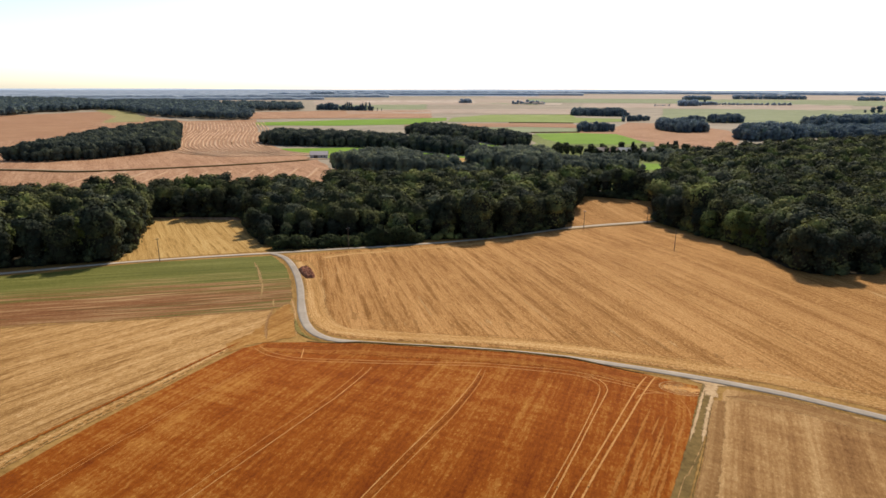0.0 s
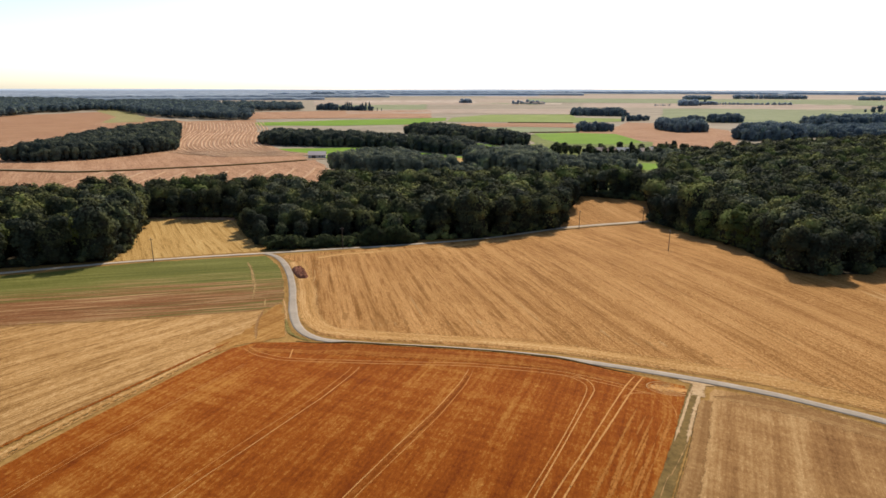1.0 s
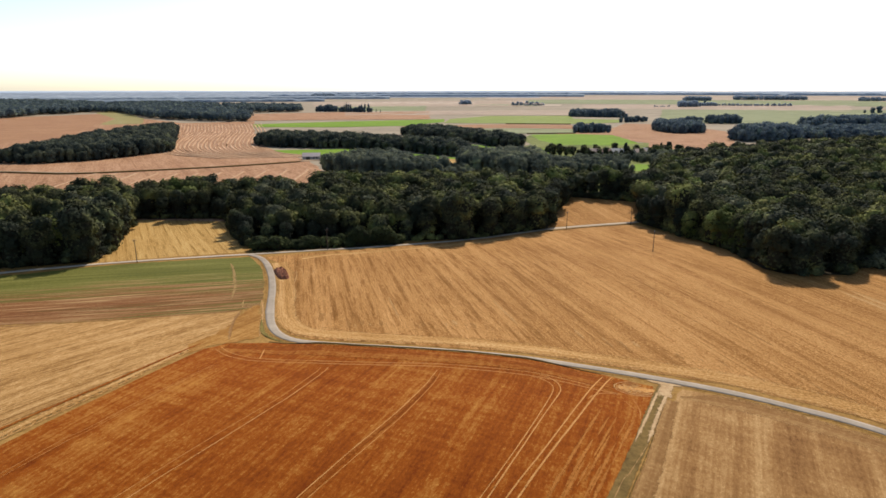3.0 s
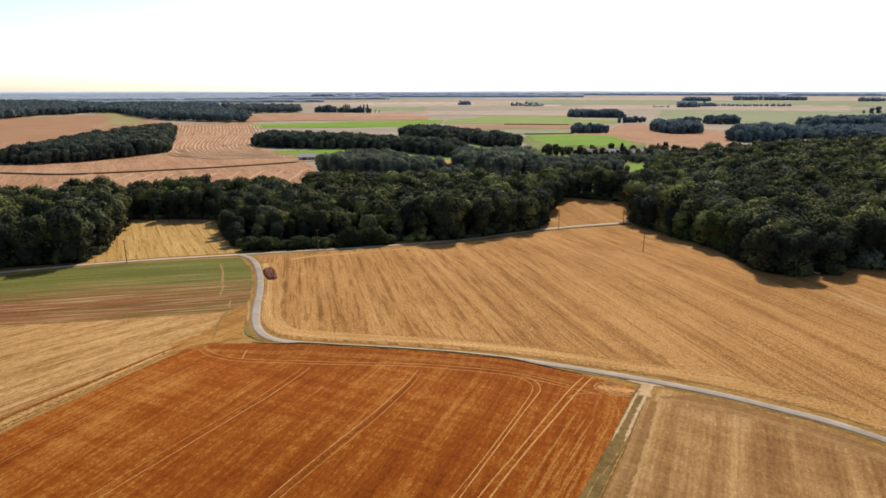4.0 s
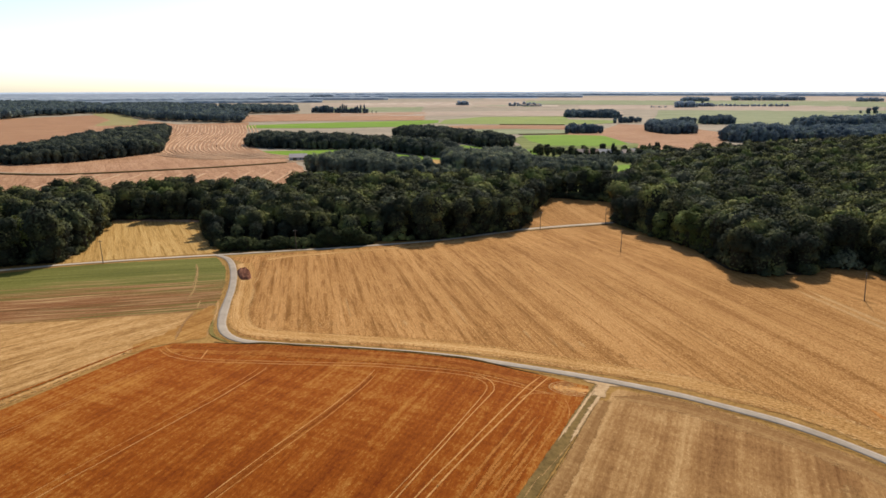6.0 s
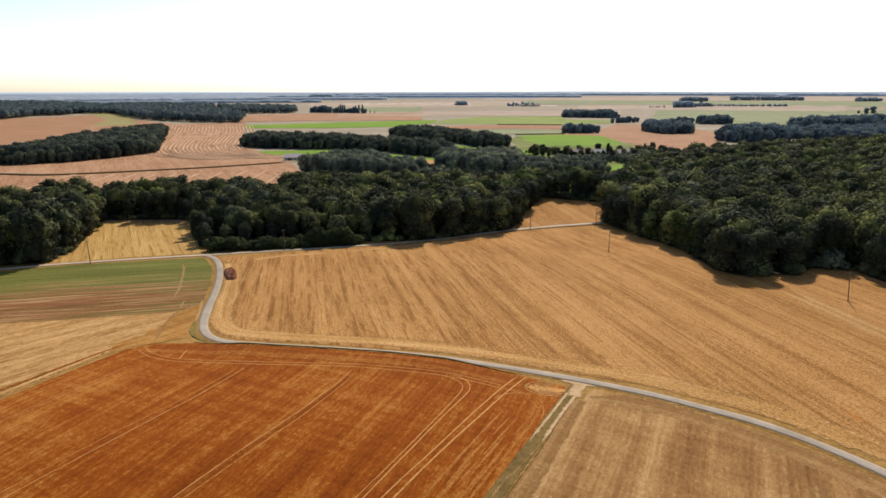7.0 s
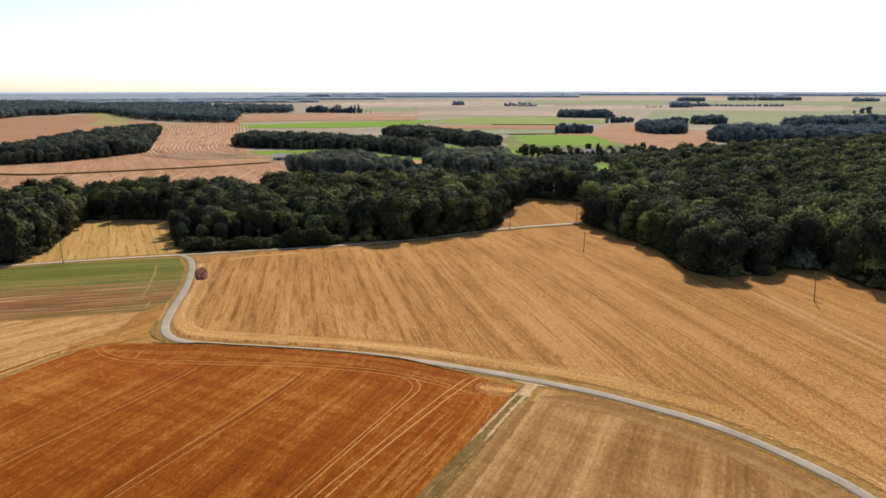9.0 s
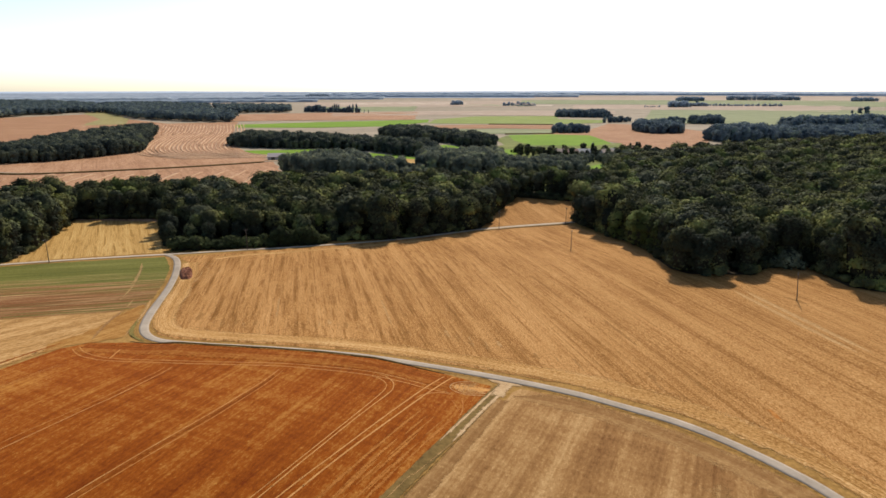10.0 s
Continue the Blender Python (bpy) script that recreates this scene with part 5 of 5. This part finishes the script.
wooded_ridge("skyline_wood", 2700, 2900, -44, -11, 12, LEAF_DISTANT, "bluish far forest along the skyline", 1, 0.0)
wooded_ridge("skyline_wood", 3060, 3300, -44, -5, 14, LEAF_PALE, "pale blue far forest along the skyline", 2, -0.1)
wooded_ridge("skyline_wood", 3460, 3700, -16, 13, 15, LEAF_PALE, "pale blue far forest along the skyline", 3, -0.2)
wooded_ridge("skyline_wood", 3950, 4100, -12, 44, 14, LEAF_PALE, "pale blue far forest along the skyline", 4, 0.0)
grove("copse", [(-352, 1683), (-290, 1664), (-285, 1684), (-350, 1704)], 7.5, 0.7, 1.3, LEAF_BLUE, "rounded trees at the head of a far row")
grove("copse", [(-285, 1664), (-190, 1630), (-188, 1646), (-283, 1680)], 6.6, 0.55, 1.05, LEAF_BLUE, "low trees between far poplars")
grove("vale_wood", [(-86, 466), (-66, 436), (-44, 420), (-14, 422), (-16, 470), (-28, 500), (-50, 502), (-72, 492)], 6.4, 0.76, 1.0, LEAF_DEEP, "rounded dark grove on the slope behind the wood", MIDWAY)
grove("vale_wood", [(-16, 424), (6, 430), (13, 466), (8, 490), (-12, 500), (-26, 498)], 5.6, 0.44, 0.74, LEAF_DEEP, "lower dark trees trailing off a grove", MIDWAY)
grove("vale_wood", [(2, 420), (34, 420), (30, 470), (14, 476)], 5.6, 0.34, 0.46, LEAF_DEEP, "low dark trees in the hollow between two groves", MIDWAY)
grove("vale_wood", [(21, 484), (30, 450), (60, 428), (80, 430), (92, 470), (90, 524), (56, 538), (34, 520), (24, 500)], 6.4, 0.78, 1.04, LEAF_DEEP, "broad dark grove beside the hamlet", MIDWAY)
grove("vale_wood", [(80, 430), (100, 432), (124, 458), (126, 478), (112, 502), (92, 524), (92, 470)], 5.4, 0.44, 0.68, LEAF_DEEP, "lower dark trees trailing off a grove", MIDWAY)
grove("vale_wood", [(114, 482), (140, 476), (156, 480), (158, 494), (132, 500), (116, 500)], 5.4, 0.48, 0.64, LEAF_DEEP, "dark tree belt below the hamlet", MIDWAY)
grove("vale_wood", [(124, 450), (156, 440), (157, 466), (152, 480), (126, 478)], 5.6, 0.4, 0.58, LEAF_DEEP, "dark trees in the vale behind the small field", MIDWAY)
grove("vale_wood", [(190, 476), (205, 484), (250, 550), (262, 590), (235, 605), (200, 580), (182, 545), (192, 524)], 5.4, 0.3, 0.5, LEAF_DEEP, "low dark trees in the vale before the hamlet", MIDWAY)
grove("vale_wood", [(150, 520), (172, 524), (190, 560), (176, 574), (146, 572), (130, 556), (120, 540)], 5.6, 0.24, 0.46, LEAF_DEEP, "low dark trees in the vale before the hamlet", MIDWAY)
grove("hamlet_hedges", [(112, 628), (150, 590), (170, 580), (205, 582), (240, 598), (268, 640), (258, 650), (236, 632), (214, 626), (196, 607), (160, 607), (132, 648), (117, 650)], 6.0, 0.10, 0.2, LEAF, "garden trees and hedges between the houses")

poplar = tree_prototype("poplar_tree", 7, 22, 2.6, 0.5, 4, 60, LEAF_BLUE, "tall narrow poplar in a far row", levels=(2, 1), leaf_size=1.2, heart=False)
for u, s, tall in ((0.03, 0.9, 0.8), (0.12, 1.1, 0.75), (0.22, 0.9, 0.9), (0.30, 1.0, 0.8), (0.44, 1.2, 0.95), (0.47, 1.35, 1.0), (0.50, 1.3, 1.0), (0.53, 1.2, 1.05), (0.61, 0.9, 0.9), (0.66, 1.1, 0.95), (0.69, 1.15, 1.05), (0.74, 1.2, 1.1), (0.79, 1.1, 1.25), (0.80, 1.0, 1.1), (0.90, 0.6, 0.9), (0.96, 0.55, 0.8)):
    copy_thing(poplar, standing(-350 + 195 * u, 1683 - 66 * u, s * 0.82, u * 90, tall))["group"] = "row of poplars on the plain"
bush = tree_prototype("willow_bush", 9, 6.0, 3.2, -0.3, 9, 160, SHRUB_LEAF, "pale grey green bush at the forest edge", "bush", leaf_size=0.6)
for x, y, s in ((163.5, 206, 0.7), (168.0, 204.5, 0.95), (172.0, 203, 0.6), (169.5, 206.5, 1.2)):
    copy_thing(bush, standing(x, y, s, x))["group"] = "bushes at the forest edge"
conifer = tree_prototype("conifer_tree", 17, 17, 2.4, 0.3, 6, 120, LEAF_FAR, "tall narrow dark conifer in a garden", levels=(2, 1), leaf_size=0.8)
for x, y, s in ((192, 600, 0.82), (196, 604, 0.6), (226, 618, 0.6), (247, 634, 0.7), (242, 640, 0.6), (252, 641, 0.66)):
    copy_thing(conifer, standing(x, y, s, x))["group"] = "conifers of the hamlet"
garden = np.random.default_rng(77)
for i, (x, y, size) in enumerate(((142, 588, 0.42), (147, 586, 0.62), (152, 588, 0.5), (157, 585, 0.36), (163, 586, 0.44), (168, 584, 0.6), (173, 585, 0.3), (178, 583, 0.42), (183, 582, 0.36), (188, 580, 0.5), (150, 580, 0.5), (160, 578, 0.5), (171, 577, 0.46), (181, 575, 0.5), (190, 571, 0.56), (205, 590, 0.5), (214, 592, 0.5), (221, 596, 0.72), (225, 598, 0.6), (198, 566, 0.55), (207, 562, 0.6), (121, 607, 0.55), (127, 604, 0.6), (133, 602, 0.5))):
    copy_thing(EDGE[(i * 2) % 5], standing(x, y, size, i * 1.7, 0.95))["group"] = "garden trees of the hamlet"
spots = [(118, 632), (124, 636), (130, 628), (136, 640), (127, 650), (142, 618), (147, 607), (152, 612), (155, 622), (196, 616), (222, 607), (226, 628), (232, 612), (236, 626), (242, 618), (258, 636), (264, 646), (170, 632), (190, 632), (148, 634), (213, 632), (246, 607), (253, 620), (156, 588), (193, 597), (226, 600)]
gx, gy = scatter(garden, [(100, 620), (148, 606), (170, 610), (250, 606), (275, 640), (262, 660), (226, 634), (200, 628), (150, 636), (118, 652)], 15.0, 0.45)
for x, y in spots + [(float(u), float(v)) for u, v in zip(gx, gy)]:
    copy_thing(EDGE[garden.integers(5)], standing(x, y, float(garden.uniform(0.4, 0.72)), float(garden.uniform(0, 6.28)), float(garden.uniform(0.55, 0.85))))["group"] = "garden trees of the hamlet"
hedge_bush = tree_prototype("hedge_bush", 19, 3.6, 2.1, -0.3, 4, 260, BUSH_LEAF, "rounded green bush at the foot of the wood", "bush", levels=(1, 1), leaf_size=0.45)
for i, (x, y) in enumerate(densify([(-68, 236), (-50, 239.6), (-36, 243.2), (-24, 246.6), (-10, 250.5)], 2.3)):
    copy_thing(hedge_bush, standing(x + float(garden.normal(0, 0.8)), y + float(garden.normal(0, 0.8)), float(garden.uniform(1.1, 2.1)), i * 1.1, float(garden.uniform(0.6, 1.25))))["group"] = "bushes along the wood"
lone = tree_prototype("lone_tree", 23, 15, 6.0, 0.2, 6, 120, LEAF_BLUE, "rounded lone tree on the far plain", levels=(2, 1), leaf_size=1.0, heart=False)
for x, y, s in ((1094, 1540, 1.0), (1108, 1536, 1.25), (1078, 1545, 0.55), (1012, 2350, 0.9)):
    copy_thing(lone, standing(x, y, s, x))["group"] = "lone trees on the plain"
for proto in EDGE + [lime, poplar, bush, conifer, hedge_bush, lone]:
    for child in list(proto.children):
        bpy.data.objects.remove(child)
    bpy.data.objects.remove(proto)


# ---- last hills on the skyline ----
bearings = np.radians(np.arange(-60, 60.1, 0.4))
verts, faces = [], []
for i, b in enumerate(bearings):
    rise = 7 + 5 * noise.noise((float(b) * 3, 0, 0)) + 3 * noise.noise((float(b) * 11, 4, 0))
    for r, up in ((4760, -2), (4880, rise), (4925, -20)):
        x, y = r * math.sin(b), r * math.cos(b)
        verts.append((x, y, float(height(x, y)) + up))
    if i:
        k = i * 3
        faces += [(k - 3, k, k + 1, k - 2), (k - 2, k + 1, k + 2, k - 1)]
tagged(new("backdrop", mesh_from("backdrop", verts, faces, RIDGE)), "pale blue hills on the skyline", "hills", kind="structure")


# ---- poles ----
def cylinder(bm, r0, r1, z0, z1, n=10, at=(0, 0)):
    low = [bm.verts.new((at[0] + r0 * math.cos(i * 6.2832 / n), at[1] + r0 * math.sin(i * 6.2832 / n), z0)) for i in range(n)]
    high = [bm.verts.new((at[0] + r1 * math.cos(i * 6.2832 / n), at[1] + r1 * math.sin(i * 6.2832 / n), z1)) for i in range(n)]
    for i in range(n):
        bm.faces.new((low[i], low[(i + 1) % n], high[(i + 1) % n], high[i]))
    bm.faces.new(high)
    bm.faces.new(low[::-1])


def box(bm, x0, x1, y0, y1, z0, z1):
    bmesh.ops.create_cube(bm, size=1, matrix=Matrix.Translation(((x0 + x1) / 2, (y0 + y1) / 2, (z0 + z1) / 2)) @ Matrix.Diagonal((x1 - x0, y1 - y0, z1 - z0, 1)))


def utility_pole():
    ob = new("utility_pole")
    bm = bmesh.new()
    cylinder(bm, 0.15, 0.10, -0.3, 9.0, 12)
    part("post", bm, POLE_WOOD, ob)
    bm = bmesh.new()
    box(bm, -0.7, 0.7, -0.06, 0.06, 8.5, 8.64)
    bmesh.ops.bevel(bm, geom=bm.edges[:], offset=0.015, segments=1, affect="EDGES")
    arm = part("crossarm", bm, POLE_WOOD, ob)
    for x in (-0.6, 0.0, 0.6):
        bm = bmesh.new()
        z = 9.0 if x == 0 else 8.64
        cylinder(bm, 0.03, 0.03, z, z + 0.1, 8, (x, 0))
        cylinder(bm, 0.07, 0.05, z + 0.1, z + 0.24, 8, (x, 0))
        part("insulator", bm, CERAMIC, arm if x else ob)
    return tagged(ob, "weathered wooden utility pole with a short crossarm", "utility pole", "utility poles")


pole = utility_pole()
POLES = [(-105.7, 212.7, 20), (-38.3, 236.0, 20), (70.8, 285.5, 25), (106.1, 296.8, 25), (95.4, 232.4, 60), (150.5, 168.0, 60)]
for i, (x, y, turn) in enumerate(POLES):
    if i:
        copy_thing(pole, pose(x, y, float(height(x, y)), 0, -6 if i == 5 else 0, 0) @ pose(0, 0, 0, 0, 0, turn))
    else:
        pole.matrix_basis = pose(x, y, float(height(x, y)), 0, 0, turn)

# ---- heap by the lane ----
rng = np.random.default_rng(12)
bm = bmesh.new()
n, k = 40, 16
grid = []
for i in range(n + 1):
    rowv = []
    for j in range(k + 1):
        u, v = i / n * 2 - 1, j / k * 2 - 1
        w = max(0.0, 1 - abs(u) ** 7) * max(0.0, 1 - abs(v) ** 3.2)
        x, y = u * 7.2, v * 2.2 * (0.88 + 0.12 * math.cos(u * 2.2))
        rough = noise.fractal((x * 0.6, y * 0.6, 3), 1.0, 2.0, 4)
        rowv.append(bm.verts.new((x + 0.25 * rough, y + 0.3 * rough, 1.6 * w * (0.92 + 0.3 * rough) + (0.2 * rough if w > 0.02 else 0) - 0.12)))
    grid.append(rowv)
for i in range(n):
    for j in range(k):
        bm.faces.new((grid[i][j], grid[i + 1][j], grid[i + 1][j + 1], grid[i][j + 1]))
me = bpy.data.meshes.new("manure_heap")
bm.to_mesh(me)
bm.free()
me.materials.append(MANURE)
heap = tagged(new("manure_heap", me), "long reddish brown manure heap beside the lane", "heap")
heap.matrix_basis = pose(-46.4, 195.4, float(height(-46.4, 195.4)) + 0.1, 0, 0, -66)
for i, (line, w) in enumerate((([(-43.4, 203), (-41.6, 197), (-40.2, 190), (-39.4, 184)], 1.3), ([(-46.2, 208), (-42.6, 205), (-39.6, 198), (-38.4, 191)], 0.9), ([(-37.6, 204), (-36.0, 198), (-36.8, 194), (-39.0, 190)], 1.0), ([(-48.0, 211), (-44.4, 211.5), (-40.6, 209)], 1.4), ([(-35.0, 208), (-34.2, 202)], 0.8))):
    ribbon("straw_litter", line, w, 0.15, PALE_ROW, "", "", stubble, soft=0.9, cover=0.7, wobble=0.25, thick=0.04, slope=0.3, step=0.8, seed=140 + i, taper=3.0)


# ---- houses ----
def house(name, long, deep, eaves, ridge, roof_mat, label, openings=()):
    ob = new(name)
    bm = bmesh.new()
    a, b = long / 2, deep / 2
    v = [bm.verts.new(p) for p in ((-a, -b, -0.4), (a, -b, -0.4), (a, b, -0.4), (-a, b, -0.4), (-a, -b, eaves), (a, -b, eaves), (a, b, eaves), (-a, b, eaves), (-a, 0, ridge), (a, 0, ridge))]
    for f in ((0, 1, 5, 4), (2, 3, 7, 6), (1, 2, 6, 9, 5), (3, 0, 4, 8, 7)):
        bm.faces.new([v[i] for i in f])
    part("wall", bm, BARN_WALL if name == "barn" else PLASTER, ob)
    for side in (-1, 1):
        bm = bmesh.new()
        over, t = 0.5, 0.22
        slope = (ridge - eaves) / b
        y1, z1 = side * (b + over), eaves - slope * over
        pts = [(-a - over, 0, ridge + 0.03), (a + over, 0, ridge + 0.03), (a + over, y1, z1 + 0.03), (-a - over, y1, z1 + 0.03)]
        low = [bm.verts.new(p) for p in pts]
        high = [bm.verts.new((x, y, z + t)) for x, y, z in pts]
        bm.faces.new(high)
        bm.faces.new(low[::-1])
        for i in range(4):
            bm.faces.new((low[i], low[(i + 1) % 4], high[(i + 1) % 4], high[i]))
        bmesh.ops.recalc_face_normals(bm, faces=bm.faces[:])
        roof = part("roof", bm, roof_mat, ob)
    for kind, x, z, w, h in openings:
        bm = bmesh.new()
        box(bm, x - w / 2, x + w / 2, -b - 0.06, -b + 0.05, z, z + h)
        opening = part(kind, bm, GLASS_DARK if kind == "window" else DOOR_WOOD, ob)
        if kind == "window":
            bm = bmesh.new()
            box(bm, x - w / 2 - 0.1, x + w / 2 + 0.1, -b - 0.16, -b + 0.02, z - 0.12, z - 0.004)
            part("window_sill", bm, PLASTER, opening)
    if name == "house":
        bm = bmesh.new()
        box(bm, a * 0.5, a * 0.5 + 0.7, -0.35, 0.35, ridge - 0.8, ridge + 1.1)
        part("chimney", bm, CLAY, roof)
    return tagged(ob, label, "barn" if name == "barn" else "house")


def put(ob, x, y, turn):
    ob.matrix_basis = pose(x, y, float(height(x, y)), 0, 0, turn)
    return ob


put(house("barn", 16, 11, 3.4, 6.2, SLATE, "pale grey barn with a faded roof in a meadow", (("door", -3, 0.2, 3.6, 2.9), ("window", 2.5, 1.5, 1.4, 1.1), ("window", 5.2, 1.5, 1.4, 1.1))), -117, 566, 8)
drape("yard", [(-127, 556), (-121, 550), (-108, 551), (-104, 557), (-112, 559)], 2.0, 0.5, DIRT, "pale dirt yard in front of the barn", "yard", ragged=0.3)
FRONT = (("door", 0, 0, 1.1, 2.1), ("window", -3, 1, 1.2, 1.3), ("window", 3, 1, 1.2, 1.3))
for x, y, turn, long, roof in ((160, 600, 4, 8, OLD_TILES), (170, 598, 12, 13, CLAY), (183, 600, -6, 13, PLASTER), (205, 596, 12, 11, OLD_TILES), (216, 604, -25, 9, PLASTER), (234, 622, 10, 10, CLAY)):
    put(house("house", long, 9, 4.4, 7.2, roof, "pale plastered house with a brown tiled roof among trees" if roof is CLAY else "pale house with a faded roof among trees", FRONT), x, y, turn)["group"] = "houses of the hamlet"
for x, y, turn, long in ((1349, 2740, 20, 26), (330, 2170, -10, 18), (352, 2176, 15, 14), (300, 2168, 5, 16)):
    put(house("house", long, 11, 5.0, 8.4, OLD_TILES, "pale farmhouse on the far plain", FRONT), x, y, turn)["group"] = "farmhouses on the far plain"
